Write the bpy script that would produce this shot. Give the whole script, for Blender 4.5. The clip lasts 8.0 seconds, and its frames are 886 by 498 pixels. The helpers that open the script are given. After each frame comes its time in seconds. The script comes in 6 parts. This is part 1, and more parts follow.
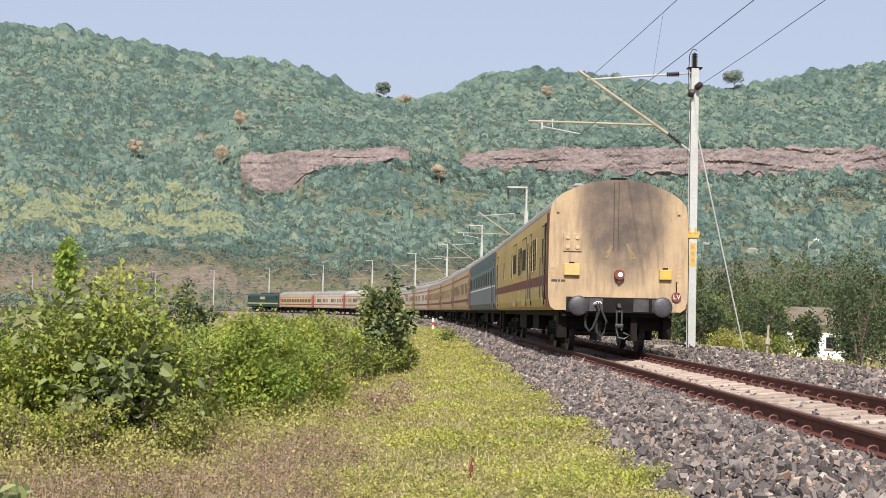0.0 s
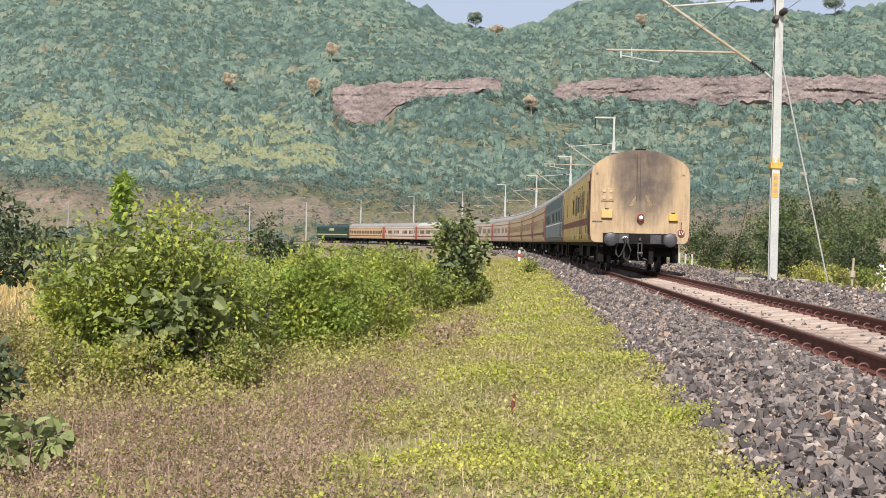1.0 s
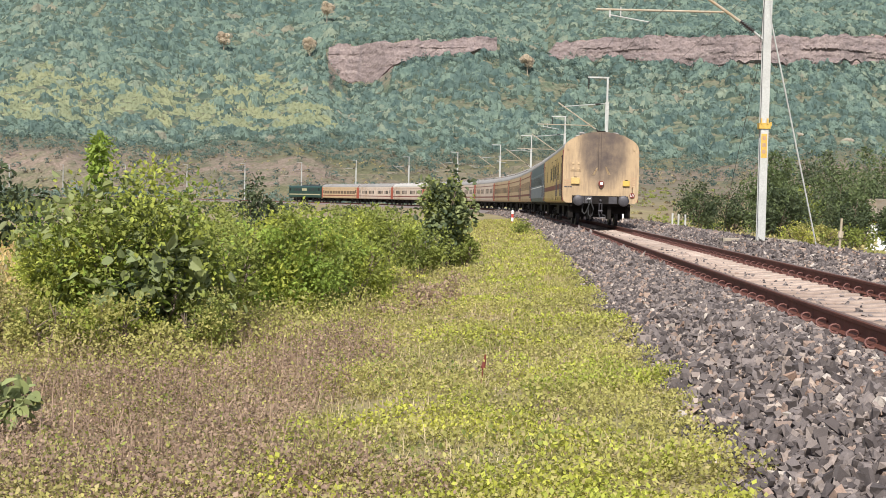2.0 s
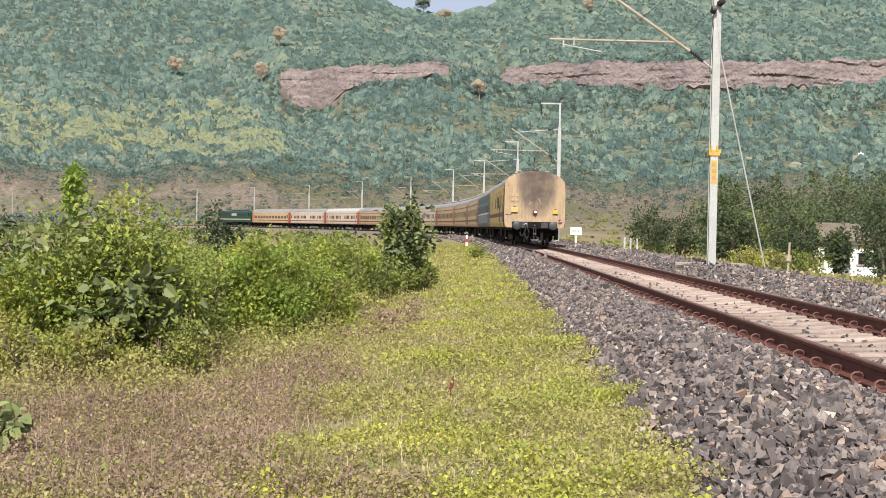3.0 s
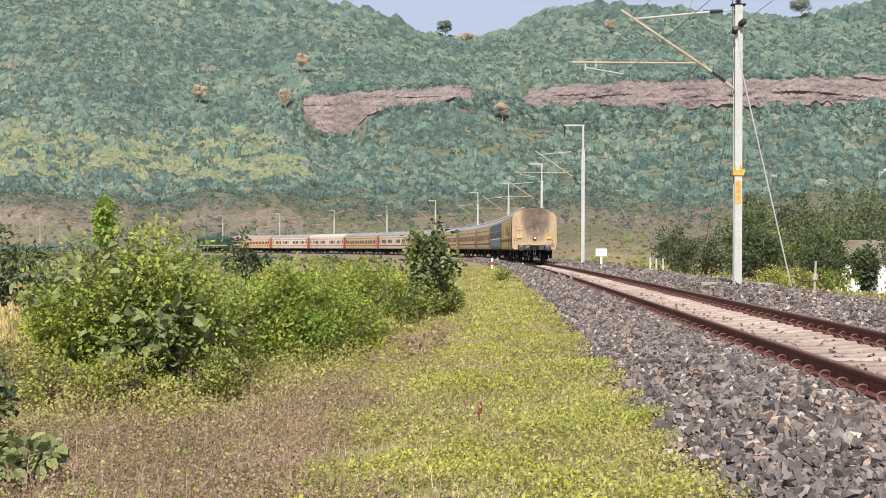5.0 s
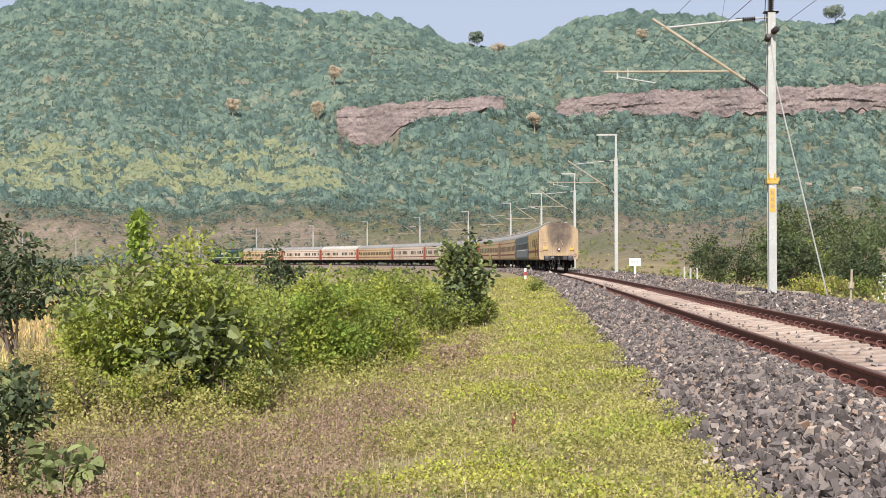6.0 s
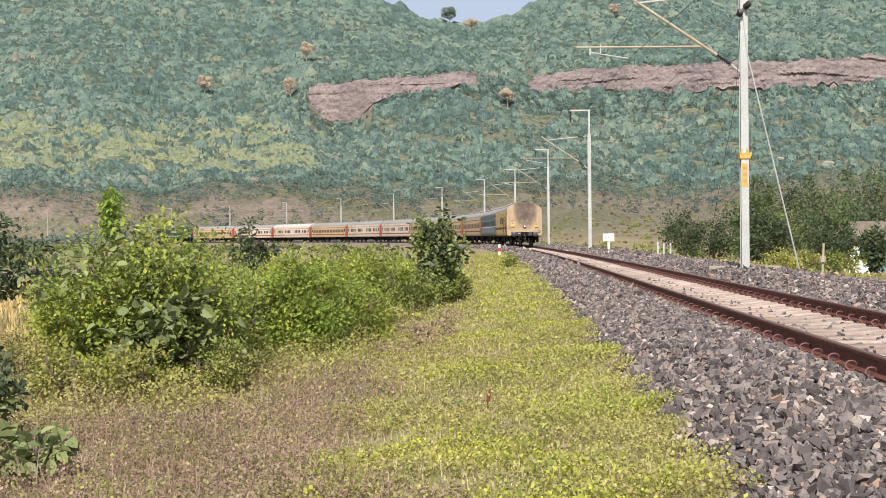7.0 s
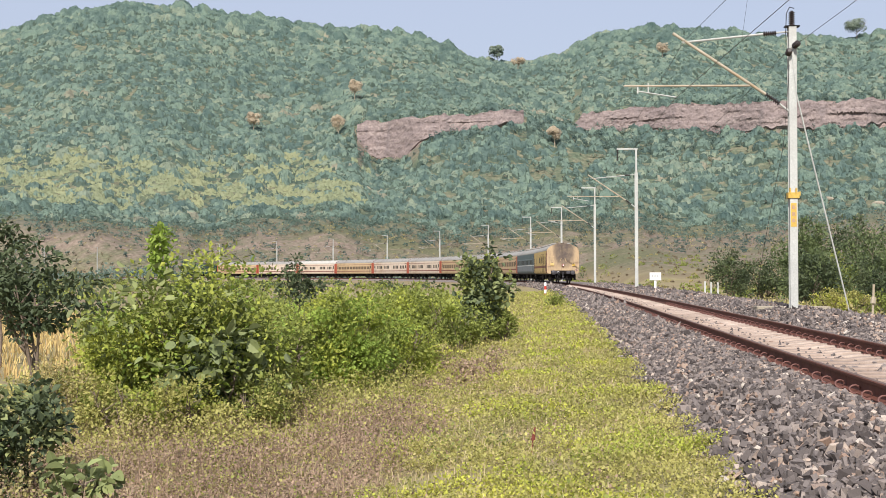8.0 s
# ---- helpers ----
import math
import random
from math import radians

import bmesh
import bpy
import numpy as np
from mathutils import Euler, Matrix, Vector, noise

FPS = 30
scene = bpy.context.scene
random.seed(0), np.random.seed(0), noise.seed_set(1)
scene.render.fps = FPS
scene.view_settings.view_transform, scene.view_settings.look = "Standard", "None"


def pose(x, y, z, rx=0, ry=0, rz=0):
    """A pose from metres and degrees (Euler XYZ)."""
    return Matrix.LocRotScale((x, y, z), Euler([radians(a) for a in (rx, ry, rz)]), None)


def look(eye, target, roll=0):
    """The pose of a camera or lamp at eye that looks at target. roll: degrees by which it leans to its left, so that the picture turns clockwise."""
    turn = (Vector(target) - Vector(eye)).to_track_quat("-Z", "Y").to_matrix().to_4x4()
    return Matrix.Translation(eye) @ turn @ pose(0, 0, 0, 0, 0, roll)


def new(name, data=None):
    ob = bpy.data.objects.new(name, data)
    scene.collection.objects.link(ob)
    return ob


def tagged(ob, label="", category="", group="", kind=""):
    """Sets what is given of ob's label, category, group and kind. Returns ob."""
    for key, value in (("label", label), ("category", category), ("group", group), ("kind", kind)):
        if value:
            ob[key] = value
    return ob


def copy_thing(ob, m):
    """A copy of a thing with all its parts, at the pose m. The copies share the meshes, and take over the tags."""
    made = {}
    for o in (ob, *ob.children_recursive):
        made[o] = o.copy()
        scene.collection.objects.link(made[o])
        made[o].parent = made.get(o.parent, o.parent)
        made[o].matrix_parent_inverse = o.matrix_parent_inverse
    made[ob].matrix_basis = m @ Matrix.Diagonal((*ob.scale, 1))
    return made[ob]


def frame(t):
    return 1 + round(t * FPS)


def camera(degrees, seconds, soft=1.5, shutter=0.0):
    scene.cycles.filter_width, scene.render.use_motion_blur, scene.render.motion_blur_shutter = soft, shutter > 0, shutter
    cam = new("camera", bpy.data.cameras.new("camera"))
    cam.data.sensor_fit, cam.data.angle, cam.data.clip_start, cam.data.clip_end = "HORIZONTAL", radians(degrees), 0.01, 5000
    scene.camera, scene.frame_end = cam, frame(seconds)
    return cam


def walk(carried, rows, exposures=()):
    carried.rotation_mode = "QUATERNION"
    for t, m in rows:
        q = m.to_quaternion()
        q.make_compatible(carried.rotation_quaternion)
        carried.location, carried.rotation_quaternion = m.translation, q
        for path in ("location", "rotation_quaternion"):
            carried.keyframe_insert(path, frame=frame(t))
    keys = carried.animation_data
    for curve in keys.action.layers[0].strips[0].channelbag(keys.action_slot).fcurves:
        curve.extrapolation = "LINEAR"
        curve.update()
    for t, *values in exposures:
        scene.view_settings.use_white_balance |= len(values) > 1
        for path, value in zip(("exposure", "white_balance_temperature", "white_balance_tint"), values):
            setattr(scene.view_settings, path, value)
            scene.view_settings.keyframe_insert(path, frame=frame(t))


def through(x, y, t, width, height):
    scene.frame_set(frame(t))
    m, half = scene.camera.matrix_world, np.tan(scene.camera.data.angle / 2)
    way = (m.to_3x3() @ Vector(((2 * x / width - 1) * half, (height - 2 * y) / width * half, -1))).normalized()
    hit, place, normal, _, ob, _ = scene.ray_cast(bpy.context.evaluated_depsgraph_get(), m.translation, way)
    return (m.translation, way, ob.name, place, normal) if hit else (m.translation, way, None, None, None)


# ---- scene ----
cam = camera(37.1, 8.0, soft=0.55)
PATH = [
    (0, (-3.738, 1.957, 0.909), (-3.708, 3.955, 1.003), 1.3),
    (0.2, (-3.703, 1.865, 0.902), (-3.713, 3.862, 0.999), 1.5),
    (0.3, (-3.683, 1.885, 0.902), (-3.723, 3.883, 0.955), 2.4),
    (0.5, (-3.56, 2.023, 0.912), (-3.627, 4.022, 0.88), 3.6),
    (0.7, (-3.474, 2.082, 0.978), (-3.565, 4.08, 0.957), 2.3),
    (1, (-3.294, 2.164, 0.941), (-3.402, 4.161, 0.928), 1.3),
    (1.2, (-3.264, 2.166, 1.006), (-3.391, 4.161, 0.939), 4.2),
    (1.5, (-3.119, 2.195, 0.965), (-3.217, 4.192, 0.908), 2.7),
    (2, (-3.074, 2.187, 0.953), (-3.175, 4.183, 0.88), 1.3),
    (2.2, (-3.073, 2.154, 0.959), (-3.136, 4.152, 0.907), 2.1),
    (3.3, (-3.223, 1.448, 1.014), (-3.25, 3.447, 0.985), 0.9),
    (3.5, (-3.223, 1.428, 1.027), (-3.262, 3.428, 1.006), 1.1),
    (4, (-3.207, 1.458, 1.023), (-3.26, 3.458, 1.019), 0.8),
    (4.5, (-3.203, 1.453, 1.026), (-3.262, 3.452, 1.02), 0.4),
    (6, (-3.195, 1.456, 1.028), (-3.314, 3.452, 1.044), -0.2),
    (6.5, (-3.191, 1.474, 1.027), (-3.342, 3.468, 1.038), -0.4),
    (6.8, (-3.171, 1.506, 1.036), (-3.271, 3.503, 0.994), -1.3),
    (7, (-3.194, 1.466, 1.04), (-3.274, 3.464, 1.02), -0.6),
    (7.2, (-3.2, 1.47, 1.053), (-3.319, 3.465, 1.117), 0.1),
    (7.5, (-3.192, 1.47, 1.033), (-3.348, 3.464, 1.073), 0.3),
    (8, (-3.195, 1.459, 1.038), (-3.344, 3.453, 1.075), -0.1),
]
walk(cam, [(t, look(eye, target, roll)) for t, eye, target, roll in PATH], exposures=[(0.0, 0.55, 6250, 12), (8.0, 0.55, 6250, 12)])

# ---- light ----
SUN_TO = Vector((-0.10, -1.0, 0.88)).normalized()
world = bpy.data.worlds.new("sky")
scene.world = world
world.use_nodes = True
wn = world.node_tree
sky = wn.nodes.new("ShaderNodeTexSky")
sky.sky_type = 'NISHITA'
sky.sun_disc = False
sky.sun_elevation = math.asin(SUN_TO.z)
sky.sun_rotation = math.atan2(SUN_TO.x, SUN_TO.y)
sky.altitude = 200
sky.air_density = 1.0
sky.dust_density = 4.0
sky.ozone_density = 2.6
wn.nodes["Background"].inputs[1].default_value = 0.135
hazy = wn.nodes.new("ShaderNodeMix")
hazy.data_type = 'RGBA'
hazy.inputs[0].default_value = 0.75
hazy.inputs[7].default_value = (2.9, 3.05, 3.5, 1)
wn.links.new(sky.outputs[0], hazy.inputs[6])
wn.links.new(hazy.outputs[2], wn.nodes["Background"].inputs[0])
sun = new("sun", bpy.data.lights.new("sun", 'SUN'))
sun.data.energy = 4.2
sun.data.angle = radians(1.0)
sun.data.color = (1.0, 0.93, 0.82)
sun.matrix_world = look(SUN_TO * 100, (0, 0, 0))

# ---- materials ----


def nodes_of(name, rough=0.8, metal=0.0, spec=0.3):
    m = bpy.data.materials.new(name)
    m.use_nodes = True
    b = m.node_tree.nodes["Principled BSDF"]
    b.inputs["Roughness"].default_value = rough
    b.inputs["Metallic"].default_value = metal
    b.inputs["Specular IOR Level"].default_value = spec
    return m, m.node_tree, b


def noise_node(nt, scale, detail=5.0, rough=0.6, coord="Object"):
    tc = nt.nodes.new("ShaderNodeTexCoord")
    n = nt.nodes.new("ShaderNodeTexNoise")
    n.inputs["Scale"].default_value = scale
    n.inputs["Detail"].default_value = detail
    n.inputs["Roughness"].default_value = rough
    nt.links.new(tc.outputs[coord], n.inputs["Vector"])
    return n


def ramp(nt, source, stops):
    r = nt.nodes.new("ShaderNodeValToRGB")
    while len(r.color_ramp.elements) < len(stops):
        r.color_ramp.elements.new(0.5)
    for e, (at, col) in zip(r.color_ramp.elements, stops):
        e.position = at
        e.color = (*col, 1)
    nt.links.new(source, r.inputs[0])
    return r


def blend(nt, fac, a, b, mode='MIX'):
    x = nt.nodes.new("ShaderNodeMix")
    x.data_type = 'RGBA'
    x.blend_type = mode
    for s, v in ((x.inputs[0], fac), (x.inputs[6], a), (x.inputs[7], b)):
        if isinstance(v, (int, float)):
            s.default_value = v
        elif isinstance(v, tuple):
            s.default_value = (*v, 1)
        else:
            nt.links.new(v, s)
    return x.outputs[2]


def bump(nt, b, source, strength=0.3, distance=0.02):
    n = nt.nodes.new("ShaderNodeBump")
    n.inputs["Strength"].default_value = strength
    n.inputs["Distance"].default_value = distance
    nt.links.new(source, n.inputs["Height"])
    nt.links.new(n.outputs[0], b.inputs["Normal"])


def surface(name, low, high, scale=3.0, fine=40.0, rough=0.8, metal=0.0, spec=0.3, relief=0.3, depth=0.01, stain=None, vary=0.0):
    """Two scales of colour, fine relief, optional stains and a shift of tone from piece to piece."""
    m, nt, b = nodes_of(name, rough, metal, spec)
    big, small = noise_node(nt, scale), noise_node(nt, fine, 4)
    col = blend(nt, ramp(nt, big.outputs[0], [(0.3, (0, 0, 0)), (0.7, (1, 1, 1))]).outputs[0], low, high)
    col = blend(nt, 0.5, col, ramp(nt, small.outputs[0], [(0.3, (0.35, 0.35, 0.35)), (0.7, (0.65, 0.65, 0.65))]).outputs[0], 'OVERLAY')
    if stain:
        st = noise_node(nt, scale * 0.37, 8, 0.7)
        col = blend(nt, ramp(nt, st.outputs[0], [(0.5, (0, 0, 0)), (0.68, (1, 1, 1))]).outputs[0], col, stain)
    if vary:
        oi = nt.nodes.new("ShaderNodeObjectInfo")
        col = blend(nt, vary, col, ramp(nt, oi.outputs["Random"], [(0, (0.2, 0.18, 0.16)), (1, (0.8, 0.78, 0.76))]).outputs[0], 'OVERLAY')
    nt.links.new(col, b.inputs["Base Color"])
    if relief:
        bump(nt, b, small.outputs[0], relief, depth)
    return m


def foliage(name, low, high, patch=0.5, through=0.35, rough=0.55, jitter=0.6):
    """Leaves: tone by patch and from leaf to leaf, some light passing through."""
    m, nt, b = nodes_of(name, rough, 0, 0.25)
    geo = nt.nodes.new("ShaderNodeNewGeometry")
    big = noise_node(nt, patch, 3)
    col = blend(nt, ramp(nt, big.outputs[0], [(0.32, (0, 0, 0)), (0.68, (1, 1, 1))]).outputs[0], low, high)
    col = blend(nt, jitter, col, ramp(nt, geo.outputs["Random Per Island"], [(0, (0.25, 0.25, 0.25)), (1, (0.75, 0.75, 0.72))]).outputs[0], 'OVERLAY')
    nt.links.new(col, b.inputs["Base Color"])
    if through:
        tr = nt.nodes.new("ShaderNodeBsdfTranslucent")
        mix = nt.nodes.new("ShaderNodeMixShader")
        mix.inputs[0].default_value = through
        nt.links.new(col, tr.inputs[0])
        nt.links.new(b.outputs[0], mix.inputs[1])
        nt.links.new(tr.outputs[0], mix.inputs[2])
        nt.links.new(mix.outputs[0], nt.nodes["Material Output"].inputs[0])
    return m


M = {
    "rail": surface("rusty_rail", (0.085, 0.03, 0.02), (0.15, 0.054, 0.034), 6, 120, 0.75, 0.0, 0.3, 0.4, 0.004),
    "railtop": surface("worn_rail_head", (0.11, 0.06, 0.042), (0.18, 0.115, 0.085), 2, 90, 0.55, 0.2, 0.4, 0.1, 0.002),
    "clip": surface("rusty_clip", (0.11, 0.05, 0.042), (0.2, 0.095, 0.08), 20, 200, 0.7, 0, 0.3, 0.2, 0.002),
    "sleeper": surface("sleeper_concrete", (0.30, 0.235, 0.195), (0.44, 0.36, 0.305), 2.5, 60, 0.9, 0, 0.2, 0.4, 0.006, stain=(0.22, 0.155, 0.12), vary=0.3),
    "stone": None,
    "yellow": surface("yellow_coach_paint", (0.48, 0.34, 0.125), (0.58, 0.42, 0.165), 0.9, 25, 0.5, 0, 0.4, 0.05, 0.003, stain=(0.40, 0.27, 0.10)),
    "cream": surface("cream_coach_paint", (0.55, 0.455, 0.37), (0.66, 0.555, 0.455), 0.6, 20, 0.5, 0, 0.4, 0.05, 0.003, stain=(0.44, 0.32, 0.20)),
    "tan": surface("tan_coach_paint", (0.47, 0.34, 0.20), (0.56, 0.42, 0.26), 0.6, 20, 0.5, 0, 0.4, 0.05, 0.003, stain=(0.36, 0.25, 0.13)),
    "maroon": surface("maroon_paint", (0.13, 0.028, 0.020), (0.19, 0.045, 0.03), 1.5, 30, 0.55, 0, 0.4, 0.05, 0.003),
    "blue": surface("blue_coach_paint", (0.05, 0.088, 0.105), (0.078, 0.122, 0.14), 1.0, 30, 0.5, 0, 0.4, 0.05, 0.003),
    "paleblue": surface("pale_blue_paint", (0.13, 0.18, 0.205), (0.185, 0.235, 0.26), 1.0, 30, 0.5, 0, 0.4, 0.05, 0.003),
    "green": surface("green_loco_paint", (0.013, 0.042, 0.034), (0.02, 0.06, 0.048), 1.0, 30, 0.45, 0, 0.4, 0.05, 0.003),
    "bandcream": surface("cream_band_paint", (0.36, 0.34, 0.2), (0.45, 0.42, 0.27), 1.0, 30, 0.5),
    "roofgrey": surface("dusty_silver_roof", (0.24, 0.23, 0.21), (0.35, 0.335, 0.31), 0.8, 18, 0.65, 0.1, 0.3, 0.1, 0.004, stain=(0.24, 0.22, 0.20)),
    "roofpale": surface("pale_roof", (0.42, 0.4, 0.36), (0.54, 0.52, 0.47), 0.8, 18, 0.65, 0.05, 0.3, 0.1, 0.004),
    "redend": surface("faded_red_paint", (0.33, 0.07, 0.04), (0.42, 0.11, 0.06), 1.5, 30, 0.55, 0, 0.4, 0.05, 0.003),
    "sootline": surface("sooty_ridge", (0.055, 0.042, 0.036), (0.09, 0.07, 0.06), 9, 60, 0.8),
    "under_faint": surface("worn_lettering", (0.34, 0.22, 0.14), (0.42, 0.28, 0.17), 9, 60, 0.7),
    "under": surface("underframe_grime", (0.007, 0.006, 0.0055), (0.018, 0.0145, 0.013), 4, 40, 0.85, 0, 0.2, 0.3, 0.004),
    "steel": surface("dull_steel", (0.045, 0.043, 0.048), (0.085, 0.082, 0.09), 5, 60, 0.5, 0.4, 0.5, 0.1, 0.002),
    "shutter": surface("brown_window_shutter", (0.10, 0.07, 0.045), (0.16, 0.115, 0.075), 3, 40, 0.6),
    "greyblue": surface("dusty_grey_blue_paint", (0.15, 0.175, 0.195), (0.2, 0.225, 0.245), 1.0, 30, 0.55, 0, 0.3, 0.05, 0.003),
    "glass": surface("dark_window", (0.008, 0.008, 0.009), (0.02, 0.02, 0.02), 3, 20, 0.5, 0, 0.15, 0),
    "mast": surface("pale_mast", (0.36, 0.37, 0.355), (0.47, 0.48, 0.455), 1.2, 30, 0.6, 0.1, 0.4, 0.1, 0.003, stain=(0.33, 0.32, 0.30)),
    "tube": surface("weathered_tube", (0.3, 0.25, 0.17), (0.42, 0.37, 0.29), 2.0, 30, 0.6, 0.1, 0.4, 0.1, 0.002, stain=(0.34, 0.22, 0.10)),
    "dark": surface("dark_insulator", (0.02, 0.015, 0.014), (0.04, 0.028, 0.025), 5, 60, 0.35, 0, 0.5, 0),
    "white": surface("white_paint", (0.70, 0.70, 0.68), (0.80, 0.80, 0.78), 2, 40, 0.6),
    "red": surface("red_paint", (0.40, 0.03, 0.02), (0.5, 0.05, 0.03), 4, 40, 0.6),
    "signyellow": surface("sign_yellow", (0.46, 0.30, 0.06), (0.56, 0.38, 0.09), 4, 40, 0.6),
    "black": surface("black_paint", (0.015, 0.015, 0.015), (0.03, 0.03, 0.03), 4, 40, 0.6),
    "wire": surface("dark_wire", (0.03, 0.028, 0.026), (0.05, 0.045, 0.04), 4, 40, 0.5, 0.5),
    "concrete": surface("worn_concrete", (0.24, 0.21, 0.16), (0.36, 0.32, 0.25), 1.5, 30, 0.9, 0, 0.2, 0.3, 0.01),
}


def stone_material():
    m, nt, b = nodes_of("crushed_granite", 0.85, 0, 0.25)
    geo = nt.nodes.new("ShaderNodeNewGeometry")
    oi = nt.nodes.new("ShaderNodeObjectInfo")
    add = nt.nodes.new("ShaderNodeMath")
    add.operation = 'ADD'
    nt.links.new(geo.outputs["Random Per Island"], add.inputs[0])
    nt.links.new(oi.outputs["Random"], add.inputs[1])
    fr = nt.nodes.new("ShaderNodeMath")
    fr.operation = 'FRACT'
    nt.links.new(add.outputs[0], fr.inputs[0])
    col = ramp(nt, fr.outputs[0], [(0.0, (0.062, 0.052, 0.05)), (0.3, (0.11, 0.094, 0.089)), (0.6, (0.172, 0.148, 0.14)),
                                   (0.84, (0.25, 0.21, 0.186)), (0.94, (0.28, 0.19, 0.14)), (1.0, (0.46, 0.415, 0.365))]).outputs[0]
    n = noise_node(nt, 45, 5)
    col = blend(nt, 0.6, col, ramp(nt, n.outputs[0], [(0.3, (0.3, 0.3, 0.3)), (0.7, (0.7, 0.7, 0.7))]).outputs[0], 'OVERLAY')
    nt.links.new(col, b.inputs["Base Color"])
    bump(nt, b, n.outputs[0], 0.4, 0.01)
    return m


M["stone"] = stone_material()

# ---- mesh helpers ----


def part(name, bm, material, parent=None, label=""):
    me = bpy.data.meshes.new(name)
    bm.normal_update()
    bm.to_mesh(me)
    bm.free()
    return mesh_part(name, me, material, parent, label)


def mesh_part(name, me, material, parent=None, label=""):
    for mt in material if isinstance(material, (list, tuple)) else [material]:
        if len(me.materials) < (len(material) if isinstance(material, (list, tuple)) else 1):
            me.materials.append(mt)
    ob = new(name, me)
    ob.parent = parent
    if label:
        ob["label"] = label
    return ob


def thing(name, label, category, group="", kind="", at=(0, 0, 0), turn=0.0):
    ob = new(name)
    ob.empty_display_size = 0.3
    ob.location = at
    ob.rotation_euler = (0, 0, turn)
    return tagged(ob, label, category, group, kind)


def box(bm, x0, x1, y0, y1, z0, z1, bevel=0.0):
    r = bmesh.ops.create_cube(bm, size=1.0, matrix=Matrix.LocRotScale(((x0 + x1) / 2, (y0 + y1) / 2, (z0 + z1) / 2), None, (x1 - x0, y1 - y0, z1 - z0)))
    if bevel:
        edges = list({e for v in r["verts"] for e in v.link_edges})
        bmesh.ops.bevel(bm, geom=edges, offset=bevel, segments=2, affect='EDGES', profile=0.6)
    return bm


def boxes(*dims, bevel=0.0):
    bm = bmesh.new()
    for d in dims:
        box(bm, *d, bevel=bevel)
    return bm


def rod(bm, a, b, r, r2=None, sides=10):
    """A round bar from a to b."""
    a, b = Vector(a), Vector(b)
    way = b - a
    m = Matrix.Translation((a + b) / 2) @ way.to_track_quat('Z', 'Y').to_matrix().to_4x4()
    bmesh.ops.create_cone(bm, cap_ends=True, segments=sides, radius1=r, radius2=r if r2 is None else r2, depth=way.length, matrix=m)
    return bm


def rods(*items, sides=10):
    bm = bmesh.new()
    for a, b, r in items:
        rod(bm, a, b, r, sides=sides)
    return bm


def chain(bm, points, r, sides=8):
    """A bent round bar through points."""
    rings = []
    pts = [Vector(p) for p in points]
    for n, p in enumerate(pts):
        way = (pts[min(n + 1, len(pts) - 1)] - pts[max(n - 1, 0)]).normalized()
        q = way.to_track_quat('Z', 'Y')
        rings.append([bm.verts.new(p + q @ Vector((r * math.cos(a), r * math.sin(a), 0))) for a in (2 * math.pi * k / sides for k in range(sides))])
    for a, b in zip(rings, rings[1:]):
        for k in range(sides):
            bm.faces.new((a[k], a[(k + 1) % sides], b[(k + 1) % sides], b[k]))
    bm.faces.new(rings[0][::-1])
    bm.faces.new(rings[-1])
    return bm


def sweep(bm, section, y0, y1, caps=True):
    """A closed section of (x, z) drawn along y."""
    a = [bm.verts.new((x, y0, z)) for x, z in section]
    b = [bm.verts.new((x, y1, z)) for x, z in section]
    n = len(section)
    for k in range(n):
        bm.faces.new((a[k], b[k], b[(k + 1) % n], a[(k + 1) % n]))
    if caps:
        bm.faces.new(a)
        bm.faces.new(b[::-1])
    return bm


def raw_mesh(name, verts, loops_per_face, faces, smooth=False):
    me = bpy.data.meshes.new(name)
    v = np.asarray(verts, np.float32)
    f = np.asarray(faces, np.int32)
    me.vertices.add(len(v))
    me.vertices.foreach_set("co", v.ravel())
    me.loops.add(f.size)
    me.loops.foreach_set("vertex_index", f.ravel())
    me.polygons.add(len(f))
    me.polygons.foreach_set("loop_start", np.arange(0, f.size, loops_per_face, dtype=np.int32))
    me.polygons.foreach_set("use_smooth", np.full(len(f), smooth))
    me.update()
    me.validate()
    return me


# ---- the line of the track ----
KNOT_S = (0, 30, 60, 90, 120, 150, 180, 220, 260, 300, 350, 420, 560)
KNOT_K = (0, 0, 0.52, 0.25, 0.67, 1.69, 2.58, 3.2, 3.37, 3.26, 3.14, 3.01, 2.88)
S_LINE = np.arange(-60.0, 560.0, 1.0)
bend = np.interp(S_LINE, KNOT_S, KNOT_K) / 1000.0
HEAD = np.concatenate([[0], np.cumsum(bend)[:-1]])
X_LINE = 0.8725 - np.concatenate([[0], np.cumsum(np.sin(HEAD + bend / 2))[:-1]])
Y_LINE = -60.0 + np.concatenate([[0], np.cumsum(np.cos(HEAD + bend / 2))[:-1]])
Y_LINE += 0.0 - np.interp(0.0, S_LINE, Y_LINE)


def on_line(s, off=0.0, z=0.0):
    h = np.interp(s, S_LINE, HEAD)
    return Vector((float(np.interp(s, S_LINE, X_LINE) + off * np.cos(h)), float(np.interp(s, S_LINE, Y_LINE) + off * np.sin(h)), z))


def heading(s):
    return float(np.interp(s, S_LINE, HEAD))


